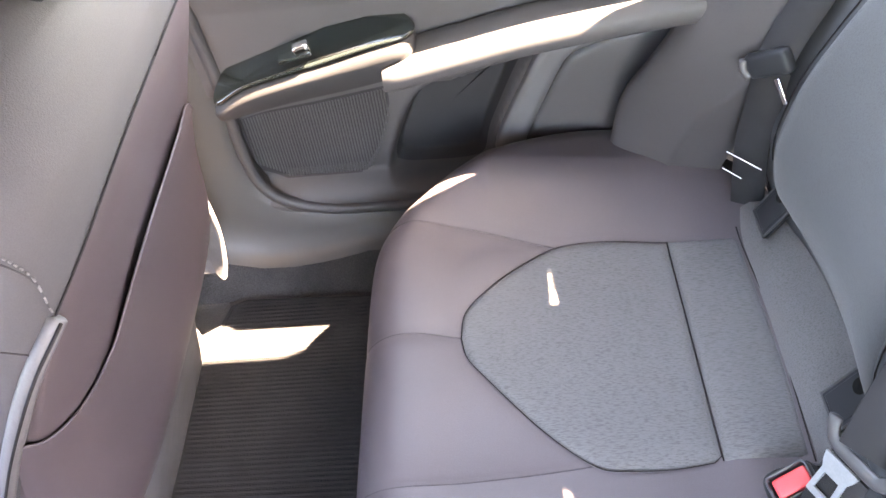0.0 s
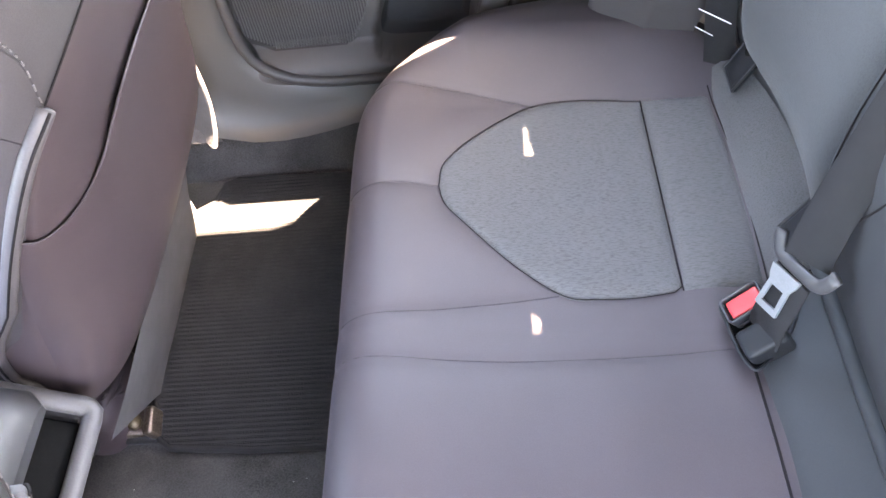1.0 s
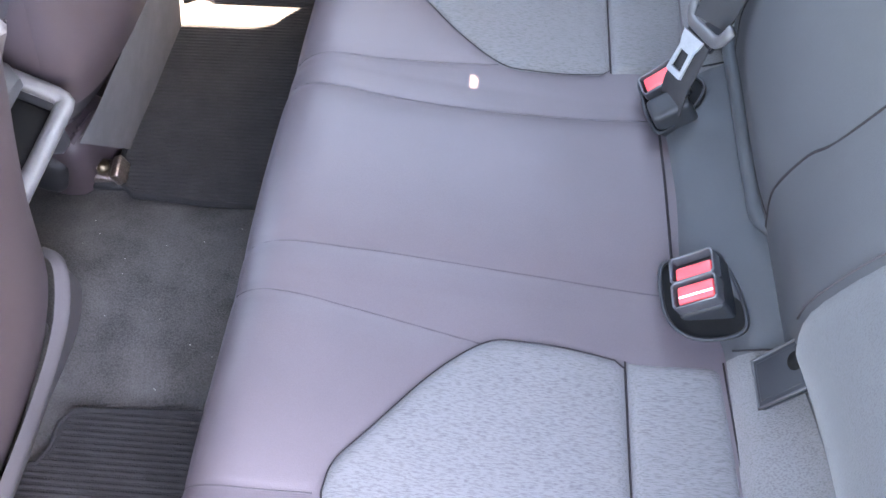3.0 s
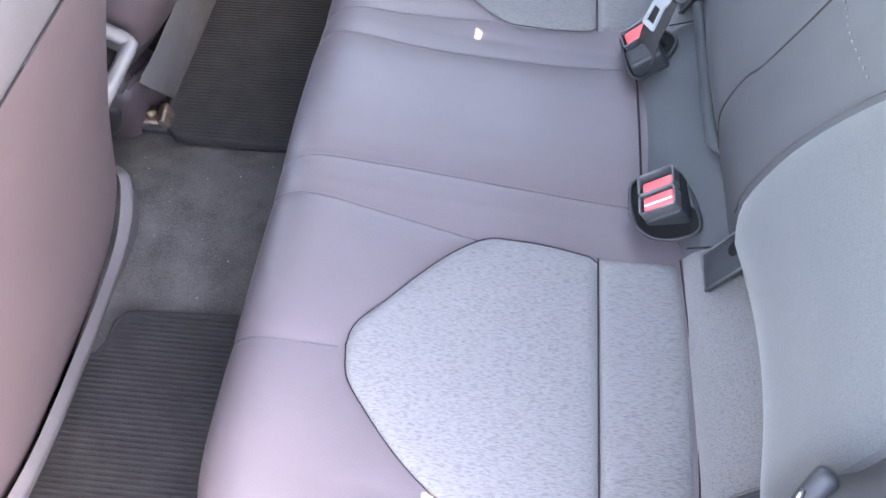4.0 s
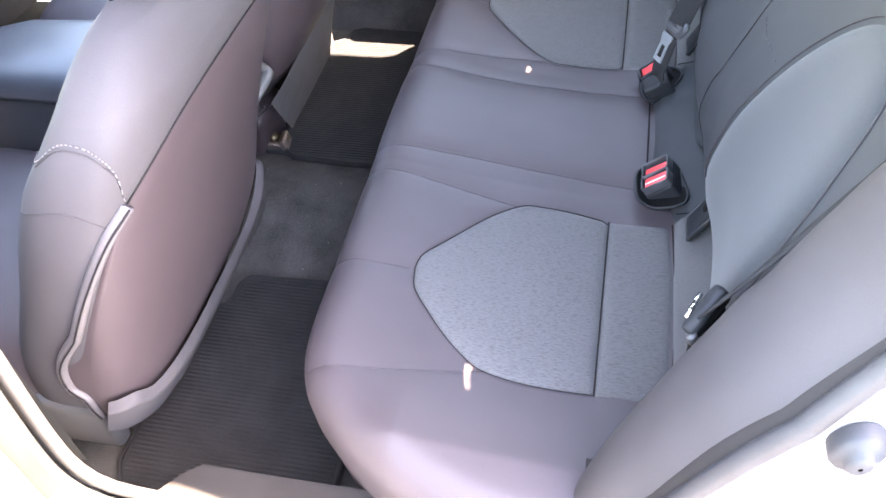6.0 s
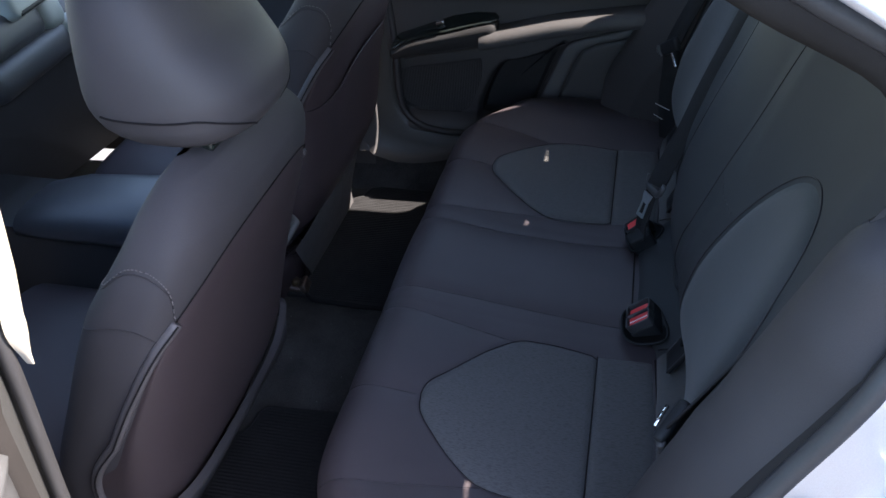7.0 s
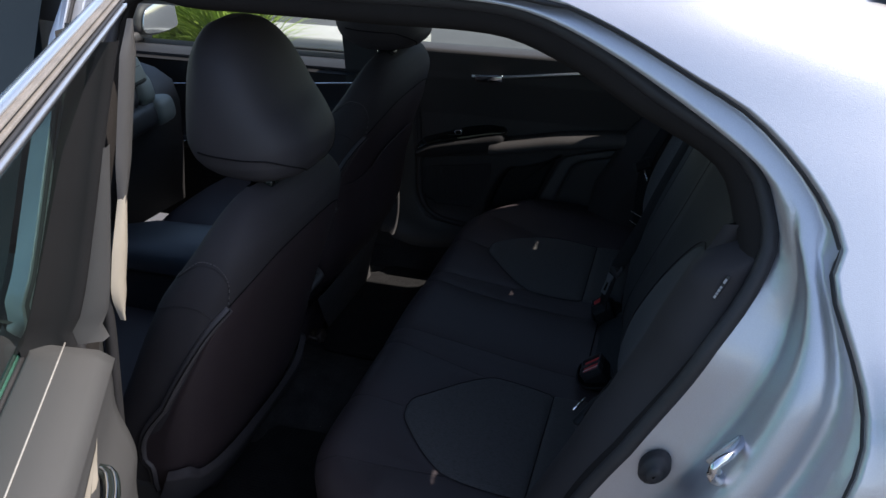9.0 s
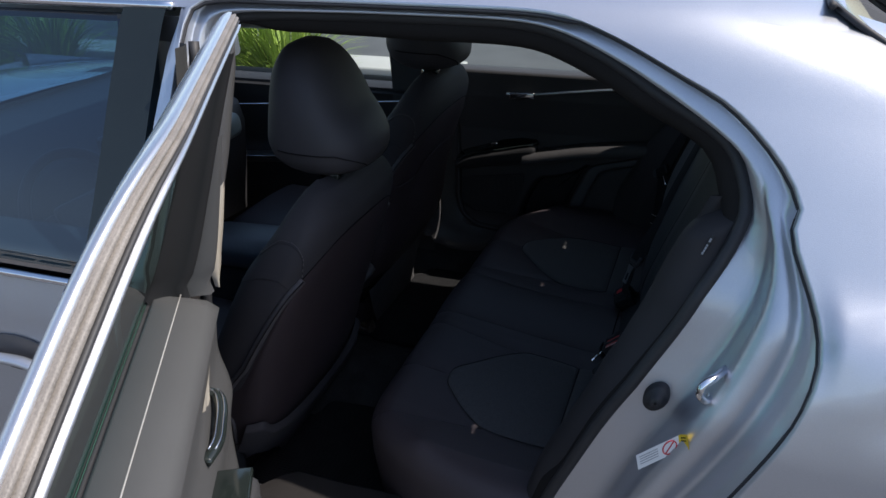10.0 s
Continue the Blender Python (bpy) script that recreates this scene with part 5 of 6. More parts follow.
part("lower_roll_end", block_bm(0.103, 0.11, 0.088, pose(-1.106, 0.452, 0.872, 0, -10, 6), 0.039, 5), PALE_VENT, dash, "pale rounded end of the lower roll")
vent = part("vent_surround", block_bm(0.06, 0.17, 0.085, pose(-1.105, 0.320, 1.012, 0, -20, 8), 0.020, 4), PALE_VENT, dash, "pale rounded vent surround")
part("vent_mouth", block_bm(0.02, 0.135, 0.056, pose(-1.083, 0.323, 1.008, 0, -20, 8), 0.006), TRIM_BLACK, vent, "dark vent mouth")
for k in range(4):
    part("vent_slat", block_bm(0.012, 0.128, 0.005, pose(-1.074 - 0.004 * k, 0.324, 0.988 + 0.014 * k, 0, -4, 8), 0.002), PLASTIC_GREY, vent)
part("centre_screen", block_bm(0.05, 0.26, 0.16, pose(-1.11, 0.0, 0.92, 0, -15, 0), 0.012), GLOSS, dash, "glossy black centre screen")
wheel = thing("steering_wheel", "black three-spoke steering wheel", "steering wheel")
wm = pose(-0.98, -0.385, 0.86, 0, 65, 0)
part("rim", tube_bm([wm @ Vector((0.185 * math.cos(a), 0.185 * math.sin(a), 0)) for a in np.linspace(0, 2 * math.pi, 48, endpoint=False)], 0.015, 10, closed=True, up=wm.to_3x3() @ Vector((0, 0, 1))), LEATHER, wheel)
part("hub", block_bm(0.13, 0.16, 0.05, wm, 0.02, 3), PLASTIC, wheel)
for a in (0, 90, 270):
    part("spoke", block_bm(0.14, 0.03, 0.015, wm @ pose(0, 0, 0, 0, 0, a) @ pose(0.11, 0, 0), 0.005), PLASTIC, wheel)
part("column", tube_bm([wm @ Vector((0, 0, 0)), wm @ Vector((0, 0, -0.25))], 0.05, 14), PLASTIC, wheel)

# ---- near front door, closed ----
nfd = thing("near_front_door", "closed silver front door with chrome belt and the sky's reflection tinted into its glass", "car door")
part("door_skin", grid_bm([[skin(x, g) for g in np.linspace(0.40, 0.985, 18)] for x in np.linspace(-1.455, -0.425, 30)]), PAINT, nfd, "silver metallic door skin")
window_sheet(-1.50, -0.50, front_top, "door_glass", nfd, SKY_TINT_GLASS, 0.985, 1)
part("chrome_top", tube_bm([skin(x, front_top(x) + 0.012, 0.004) for x in np.linspace(-1.5, -0.43, 30)], 0.009, 8, up=(0, 1, 0)), CHROME, nfd, "bright trim along the window top")
part("belt_strip", tube_bm([skin(x, 0.985, -0.004) for x in np.linspace(-1.45, -0.43, 24)], 0.008, 8), CHROME, nfd, "bright belt trim strip")
part("pillar_cover", grid_bm([[skin(x, g, -0.002) for g in np.linspace(0.99, 1.455, 16)] for x in (-0.535, -0.50, -0.47, -0.44)]), GLOSS, nfd, "glossy black pillar cover")
part("door_trim", grid_bm([[Vector((x, -0.75 + 0.05 * max(0, min(1, (z - 0.86) / 0.14)), z)) for z in np.linspace(0.35, 1.0, 20)] for x in np.linspace(-1.6, -0.42, 20)]), TRIM_SOFT, nfd)
part("belt_cap", grid_bm([[Vector((x, y, 1.0)) for y in np.linspace(-0.89, -0.70, 6)] for x in np.linspace(-1.6, -0.42, 14)]), TRIM_SOFT, nfd)
hl = smooth_line([(-0.80, 0.80), (-0.76, 0.815), (-0.68, 0.82), (-0.62, 0.81)], 5)
part("door_handle", tube_bm([skin(p[0], p[1], -0.035 if 0 < i < 15 else 0.0) for i, p in enumerate(hl)], 0.014, 10, flat=0.7), PAINT, nfd, "silver pull handle")
part("handle_cup", prism_bm(smooth_line([(-0.78, 0.79), (-0.70, 0.775), (-0.64, 0.80), (-0.64, 0.84), (-0.71, 0.855), (-0.78, 0.84)], 5, closed=True), 0.004, lambda u, v, w: skin(u, v, -w), 0.001), FRAME_GREY, nfd)

# ---- near rear door, open ----
rear_door = thing("rear_door", "open silver rear door with grey inner trim", "car door")
HINGE = Vector((-0.43, -0.884, 1.009))
OPEN = Matrix.Translation(HINGE) @ Matrix.Rotation(radians(-62.8), 4, "Z") @ Matrix.Rotation(radians(0.64), 4, "X") @ Matrix.Rotation(radians(1.29), 4, "Y") @ Matrix.Translation((0.41, 0.87, -1.0))


def swing(bm):
    bmesh.ops.transform(bm, matrix=OPEN, verts=bm.verts[:])
    return bm


def in_cut(x, lo=True):
    return float(np.interp(x, [-0.40, 0.40, 0.52, 0.60, 0.72], [0.40, 0.40, 0.52, 0.72, 0.98]))


part("door_skin", swing(grid_bm([[skin(x, g) for g in [in_cut(x) + (0.985 - in_cut(x)) * k for k in np.linspace(0, 1, 16)]] for x in np.linspace(-0.395, 0.715, 36)])), PAINT, rear_door, "silver metallic door skin")
inner = []
for x in np.linspace(-0.312, 0.64, 42):
    lo = in_cut(x) + 0.04
    edge = min(1.0, (x + 0.319) / 0.025) ** 0.5
    row = [Vector((x, skin(x, 1.0).y + d * edge, z)) for d, z in ((0.068, 0.975), (0.070, 1.004), (0.080, 1.013), (0.135, 1.012), (0.165, 1.004), (0.183, 0.988))]
    for z in np.linspace(0.965, lo, 40):
        d = 0.192 + 0.012 * min(1, max(0, (0.965 - z) / 0.10)) + 0.012 * math.exp(-((z - 0.82) / 0.05) ** 2)
        row.append(Vector((x, skin(x, z).y + 0.05 + (d - 0.05) * edge, z)))
    inner.append(row)
part("inner_trim", swing(grid_bm(inner)), DOOR_GREY, rear_door, "grey moulded inner door trim")
part("trim_line", swing(tube_bm([Vector((x, skin(x, 1.0).y + 0.120, 1.0128)) for x in np.linspace(-0.303, 0.62, 20)], 0.0013, 6)), PALE_LINE, rear_door, "pale moulded line along the trim")
part("glass_seal", swing(tube_bm([Vector((x, skin(x, 1.0).y + 0.066, 1.003)) for x in np.linspace(-0.305, 0.62, 20)], 0.004, 8)), RUBBER, rear_door, "black glass wiper seal")
# added tube: the reflection along the glass foot, painted as a green line
part("glass_reflection", swing(tube_bm([Vector((x, skin(x, 1.0).y + 0.058, 1.006)) for x in np.linspace(-0.305, 0.62, 20)], 0.0055, 8)), GREEN_REFLECTION, rear_door, "green line painted as the seal's reflection in the tinted glass")
part("door_end", swing(grid_bm([[Vector((-0.392 + 0.11 * k, skin(-0.38, z).y + 0.012 + 0.13 * k ** 1.5, z)) for k in np.linspace(0, 1, 8)] for z in np.linspace(0.45, 1.0, 14)])), RUBBER, rear_door, "dark seal strip at the door's hinge end")
fr1 = [p for p in CUT if p[1] > 1.0 and p[0] > -0.37]
fr1 = sorted(fr1, key=lambda p: math.atan2(p[1] - 1.0, p[0] - 0.1), reverse=True)


def frame_strip(name, profile, mat, lab):
    rows = []
    for p in fr1:
        d = np.array((0.1, 0.98)) - p
        d = d / np.linalg.norm(d)
        row = []
        for off, ins in profile:
            q = p + d * off
            v = skin(q[0], q[1])
            row.append(Vector((v.x, v.y + ins, v.z)))
        rows.append(row)
    part(name, swing(grid_bm(rows)), mat, rear_door, lab)


frame_strip("window_frame", [(0.038, 0.000), (0.017, -0.002), (0.005, 0.001), (0.002, 0.005), (0.003, 0.010), (0.009, 0.013)], PAINT, "silver outer window frame")
# these two strips carry the sun's sheen in their lighter colour
frame_strip("frame_seal", [(0.009, 0.013), (0.007, 0.017), (0.010, 0.021), (0.015, 0.021)], SEAL_GREY, "door seal with the sun's sheen painted in as grey")
frame_strip("frame_seal", [(0.015, 0.021), (0.014, 0.025), (0.017, 0.029), (0.023, 0.029)], SEAL_GREY, "door seal with the sun's sheen painted in as grey")
frame_strip("frame_seal", [(0.023, 0.029), (0.022, 0.032), (0.025, 0.035), (0.031, 0.035)], RUBBER, "black door seal")
frame_strip("inner_frame", [(0.031, 0.034), (0.031, 0.040), (0.037, 0.043), (0.052, 0.042), (0.057, 0.037)], PAINT, "silver inner window frame")
frame_strip("glass_run", [(0.057, 0.037), (0.062, 0.035), (0.064, 0.028), (0.062, 0.018)], RUBBER, "black glass run channel")
rows, wedge = [], []
for z in np.linspace(1.005, 1.42, 20):
    k = (z - 1.03) / 0.32
    y0, dl, dr = skin(-0.30, z).y, 0.078 - 0.048 * k, 0.130 - 0.066 * k
    rows.append([Vector((-0.285, y0 + dl - 0.012, z)), Vector((-0.292, y0 + dl, z)), Vector((-0.300, y0 + 0.7 * dl + 0.3 * dr, z)), Vector((-0.302, y0 + 0.3 * dl + 0.7 * dr, z)), Vector((-0.300, y0 + dr, z)), Vector((-0.312, y0 + dr + 0.003, z))])
    if z < 1.30:
        wedge.append([Vector((-0.306, y0 + dr + 0.002, z)), Vector((-0.308, y0 + dr + 0.004 + 0.030 * (1.30 - z) / 0.28, z)), Vector((-0.320, y0 + dr + 0.006 + 0.034 * (1.30 - z) / 0.28, z))])
part("front_sash", swing(grid_bm(rows)), TRIM_BLACK, rear_door, "matt black window sash")
part("sash_edge", swing(grid_bm(wedge)), DOOR_GREY, rear_door, "grey edge beside the sash")


def door_top(x):
    return float(np.interp(x, [-0.4, 0.22, 0.33, 0.48, 0.56, 0.64], [1.455, 1.45, 1.425, 1.36, 1.31, 1.18]))


rows = [[skin(x, g, 0.03 + 0.035 * min(1, max(0, (1.3 - g) / 0.3))) for g in np.linspace(0.985, door_top(x), 14)] for x in np.linspace(-0.33, 0.62, 24)]
ob = part("door_glass", swing(grid_bm(rows)), GREEN_GLASS, rear_door, "tinted door glass")
ob.visible_shadow = False
def on_inner(u, v, lift=0.0):
    d = 0.192 + 0.012 * min(1, max(0, (0.965 - v) / 0.10)) + 0.012 * math.exp(-((v - 0.82) / 0.05) ** 2)
    return Vector((u, skin(u, v).y + d + 0.0012 + lift, v))


for pts in ([(-0.150, 0.946), (-0.110, 0.942), (-0.062, 0.935), (-0.080, 0.924), (-0.096, 0.914), (-0.125, 0.931)], [(-0.164, 0.955), (-0.156, 0.950), (-0.118, 0.926), (-0.104, 0.915), (-0.124, 0.905), (-0.140, 0.906), (-0.152, 0.928)]):
    part("handle_inlay", swing(panel_bm(resample([np.array(p) for p in pts + [pts[0]]], 40)[:-1], on_inner, 0.0, 0.0, 0.01)), CREAM, rear_door, "pale beige inlay behind the handle")
grip = smooth_line([(-0.160, 0.196, 0.905), (-0.150, 0.213, 0.903), (-0.122, 0.221, 0.897), (-0.085, 0.222, 0.890), (-0.050, 0.220, 0.884), (-0.015, 0.205, 0.878)], 6)
handle = part("pull_handle", swing(tube_bm([Vector((p[0], skin(p[0], 0.86).y + p[1], p[2])) for p in grip], 0.0105, 12, flat=0.7, up=(0, 0, 1))), GLOSS, rear_door, "dark glossy inner pull handle")
for dy, dz in ((0.006, 0.007), (-0.004, 0.0082)):
    part("bright_edge", swing(tube_bm([Vector((p[0], skin(p[0], 0.86).y + p[1] + dy, p[2] + dz)) for p in grip[3:-3]], 0.0018, 6)), CHROME, handle, "bright chrome handle edge")
part("armrest", swing(block_bm(0.42, 0.08, 0.06, pose(0.14, -0.680, 0.795, 0, -6, 0), 0.02, 3)), PLASTIC, rear_door, "dark door armrest")
part("switch_plate", swing(block_bm(0.16, 0.06, 0.012, pose(0.03, -0.675, 0.836, 0, -6, 0), 0.004)), GLOSS, rear_door, "glossy window switch plate")

# ---- striker, stopper and label on the jamb ----
striker = thing("door_striker", "bright steel door striker loop on a bolted plate", "striker")
part("plate", block_bm(0.030, 0.005, 0.060, pose(0.604, -0.803, 0.944, 0, 35, 0), 0.002), PAINT, striker)
part("loop", tube_bm(smooth_line([(0.616, -0.802, 0.972), (0.600, -0.838, 0.975), (0.583, -0.856, 0.968), (0.580, -0.858, 0.950), (0.592, -0.842, 0.932), (0.600, -0.802, 0.926)], 6), 0.0065, 10), CHROME, striker)
for bx, bz in ((0.617, 0.954), (0.594, 0.923)):
    part("bolt", tube_bm([Vector((bx, -0.803, bz)), Vector((bx, -0.811, bz))], 0.007, 6, up=(0, 0, 1)), STEEL, striker)
stopper = thing("rubber_stopper", "round black rubber door stopper on the jamb", "stopper")
rows = [[Vector((0.515 + 0.85 * r * math.cos(a) + 0.25 * r * math.sin(a), -0.79 - h, 0.888 + 1.05 * r * math.sin(a))) for a in np.linspace(0, 2 * math.pi, 24, endpoint=False)] for r, h in [(0.024, -0.01), (0.024, 0.004), (0.021, 0.009), (0.014, 0.010), (0.013, 0.016), (0.009, 0.02), (0.002, 0.02)]]
part("rubber", grid_bm(rows, closed_v=True), RUBBER, stopper)
label = thing("warning_label", "white and yellow warning label on the door jamb", "label")


def label_place(u, v):
    return 0.499 + 0.074 * u + 0.006 * v, 0.799 + 0.066 * u - 0.028 * v


def label_depth():
    """The jamb's nearest place behind the label's four corners."""
    hits = [jamb_tree.ray_cast(Vector((x, -1.3, z)), Vector((0, 1, 0)))[0] for x, z in (label_place(u, v) for u in (0, 0.5, 1) for v in (-0.5, 0.5))]
    return [h.y for h in hits]


LABEL_Y = label_depth()


def on_label(u, v, lift=0.0):
    """A place on the flat label: u along it from 0 to 1, v across."""
    x, z = label_place(u, -v)
    a, b = min(LABEL_Y[0], LABEL_Y[1]), min(LABEL_Y[4], LABEL_Y[5])
    return Vector((x, min(a + (b - a) * u, LABEL_Y[2], LABEL_Y[3]) - 0.0012 - lift, z))


def label_patch(u0, u1, v0, v1, lift, nu=14):
    return grid_bm([[on_label(u, v, lift) for v in np.linspace(v0, v1, 5)] for u in np.linspace(u0, u1, nu)])


part("paper", label_patch(0, 0.82, -0.5, 0.5, 0.0), WHITE, label)
part("yellow_end", label_patch(0.82, 1, -0.5, 0.5, 0.0), YELLOW, label)
part("ring", tube_bm([on_label(0.64 + 0.13 * math.cos(t), 0.40 * math.sin(t), 0.0006) for t in np.linspace(0, 2 * math.pi, 24, endpoint=False)], 0.0011, 6, closed=True, up=(0, 1, 0)), RED, label)
part("ring_bar", tube_bm([on_label(0.64 + 0.09 * k, 0.28 * k, 0.0006) for k in (-1, -0.5, 0, 0.5, 1)], 0.0010, 6, up=(0, 1, 0)), RED, label)
for k in range(4):
    part("print_bar", label_patch(0.06, 0.42, 0.26 - 0.16 * k, 0.32 - 0.16 * k, 0.0006), GREYINK, label)
for k in range(2):
    part("print_bar", label_patch(0.86, 0.96, 0.05 + 0.2 * k, 0.12 + 0.2 * k, 0.0006), SEAM, label)

# ---- belts and buckles ----
NEAR_WELL = [(0.347, -0.108), (0.345, -0.153), (0.353, -0.18), (0.374, -0.195), (0.400, -0.197), (0.421, -0.19), (0.426, -0.172), (0.421, -0.135), (0.413, -0.109), (0.404, -0.091), (0.374, -0.095)]
FAR_WELL = [(0.340, 0.182), (0.341, 0.148), (0.346, 0.116), (0.357, 0.092), (0.378, 0.105), (0.401, 0.129), (0.417, 0.163), (0.404, 0.188), (0.372, 0.194)]


def buckle(loc, rz, tilt, red_n, sgn, name_label):
    b = thing("seat_belt_buckle", name_label, "belt buckle", "rear belt buckles")
    m = pose(*loc, 0, tilt, rz)
    wy = 0.034 if red_n == 2 else 0.019
    part("housing", block_bm(0.050, 2 * wy, 0.06, m @ pose(0, 0, -0.034), 0.006, 3), ANCHOR, b, "black plastic buckle housing")
    for k in range(red_n):
        y = (k - (red_n - 1) / 2) * 0.031
        wall = [(-1, -0.75), (-0.88, -1), (0.88, -1), (1, -0.75), (1, 0.75), (0.88, 1), (-0.88, 1), (-1, 0.75)]
        rows = [[m @ Vector((g * 0.0245 * cx, y + g * 0.0155 * cy, h)) for cx, cy in wall] for g, h in ((1.02, -0.006), (1.02, 0.008), (0.99, 0.0105), (0.93, 0.0105), (0.90, 0.008), (0.90, -0.006))]
        part("button_rim", grid_bm(rows, closed_v=True), BUCKLE_GREY, b, "grey plastic mouth around the button")
        press = y - (0.0050 if red_n == 2 and k == 1 else 0.0)
        button = part("release_button", block_bm(0.040, 0.0165 if red_n == 2 and k == 1 else 0.022, 0.012, m @ pose(0.001, press, 0.0015), 0.0035, 3), RED, b, "red release button")
        if red_n == 2 and k == 0:
            # white sliver painted on as the button's gloss highlight
            part("gloss_line", block_bm(0.037, 0.0022, 0.0012, m @ pose(0.001, press - 0.003, 0.0077), 0.0005), WHITE, button, "pale line painted as a gloss highlight on the button")
    well = [np.array(p) for p in smooth_line(NEAR_WELL if sgn < 0 else FAR_WELL, 5, closed=True)]

    def on_roll(x, y, lift=0.0):
        return Vector((x, y, 0.562 + 0.25 * max(0.0, x - 0.37) + lift))
    part("well_rim", tube_bm([on_roll(p[0], p[1], 0.008) for p in well], 0.0023, 6, closed=True), ANCHOR, b, "stitched dark rim of the buckle well")
    # shallow sheet, the well's deep shade is painted into its colour
    part("well", panel_bm(well, on_roll, 0.005, -0.005, 0.01), RECESS_SHADE, b, "flat buckle well with its shade painted near-black")


buckle((0.377, -0.138, 0.590), 0, -38, 2, -1, "two red-button buckles in a stitched well")
buckle((0.362, 0.168, 0.585), 12, -38, 1, 1, "red-button buckle with a tongue clipped in")
part("second_housing", block_bm(0.05, 0.036, 0.06, pose(0.378, 0.122, 0.572, 0, -30, 14), 0.008, 3), ANCHOR, bpy.data.objects["seat_belt_buckle.001"], "black plastic buckle housing lying low")


def ribbon(pts, width, across, mat, name, parent, thick=0.0016):
    P = [Vector(p) for p in resample(smooth_line(pts, 8), 40)]
    rows = []
    for i, p in enumerate(P):
        a = Vector(across[0]).lerp(Vector(across[1]), i / (len(P) - 1)).normalized()
        d = (P[min(i + 1, len(P) - 1)] - P[max(i - 1, 0)]).normalized()
        nrm = d.cross(a).normalized()
        a = nrm.cross(d).normalized()
        rows.append([p + a * (w * width / 2) + nrm * h for w, h in ((-1, 0), (-0.96, thick), (0, thick * 1.2), (0.96, thick), (1, 0), (0.96, -thick), (0, -thick), (-0.96, -thick))])
    return part(name, grid_bm(rows, closed_v=True), mat, parent)


belt_mid = thing("centre_seat_belt", "black webbing belt with chrome tongue clipped into its buckle", "seat belt")
ribbon([(0.392, 0.137, 0.703), (0.410, 0.158, 0.742), (0.438, 0.184, 0.80), (0.470, 0.205, 0.89), (0.520, 0.22, 1.02), (0.595, 0.23, 1.22)], 0.050, ((0.50, -0.84, -0.10), (0.3, -0.9, -0.1)), WEBBING, "webbing", belt_mid)
TU, TD = Vector((0.012, -0.031, 0.008)).normalized(), Vector((-0.015, -0.010, -0.053)).normalized()
TN = TU.cross(TD).normalized()
TN = TN if TN.x < 0 else -TN
TOP = Vector((0.3835, 0.141, 0.677))
ribbon([TOP - TD * 0.004 + TU * 0.006 + TN * 0.003, TOP + TD * 0.030 + TU * 0.007 + TN * 0.001, TOP + TD * 0.062 + TU * 0.006 - TN * 0.001, TOP + TD * 0.090 + TU * 0.004 - TN * 0.010], 0.050, (TU, TU), WEBBING, "webbing_tail", belt_mid)
GA, GB = Vector((0.373, 0.174, 0.684)), Vector((0.400, 0.098, 0.700))
gd = (GB - GA).normalized()
bar = [GA + gd * ((GB - GA).length * k) - TD * (0.024 * abs(2 * k - 1) ** 7) for k in np.linspace(0, 1, 34)]
part("tongue_bar", tube_bm(bar, 0.0076, 12, flat=0.6, up=TN), PLASTIC, belt_mid, "grey plastic tongue grip with hooked ends")
outer = resample([np.array(q) for q in ((-0.021, -0.004), (0.021, -0.004), (0.019, 0.006), (0.0150, 0.014), (0.0165, 0.050), (-0.0165, 0.050), (-0.0150, 0.014), (-0.019, 0.006), (-0.021, -0.004))], 49)[:-1]
inner = resample([np.array(q) for q in ((-0.009, 0.018), (0.0, 0.018), (0.009, 0.018), (0.0105, 0.042), (-0.0105, 0.042), (-0.009, 0.018))], 49)[:-1]
rows = [[TOP + TU * p[0] + TD * p[1] + TN * (0.0045 + h) for p in ring] for ring, h in ((outer, 0.0), (outer, 0.0028), (inner, 0.0028), (inner, 0.0))]
part("tongue", grid_bm(rows, closed_v=True), PALE_STEEL, belt_mid, "bright steel latch tongue with a window", smooth=False)


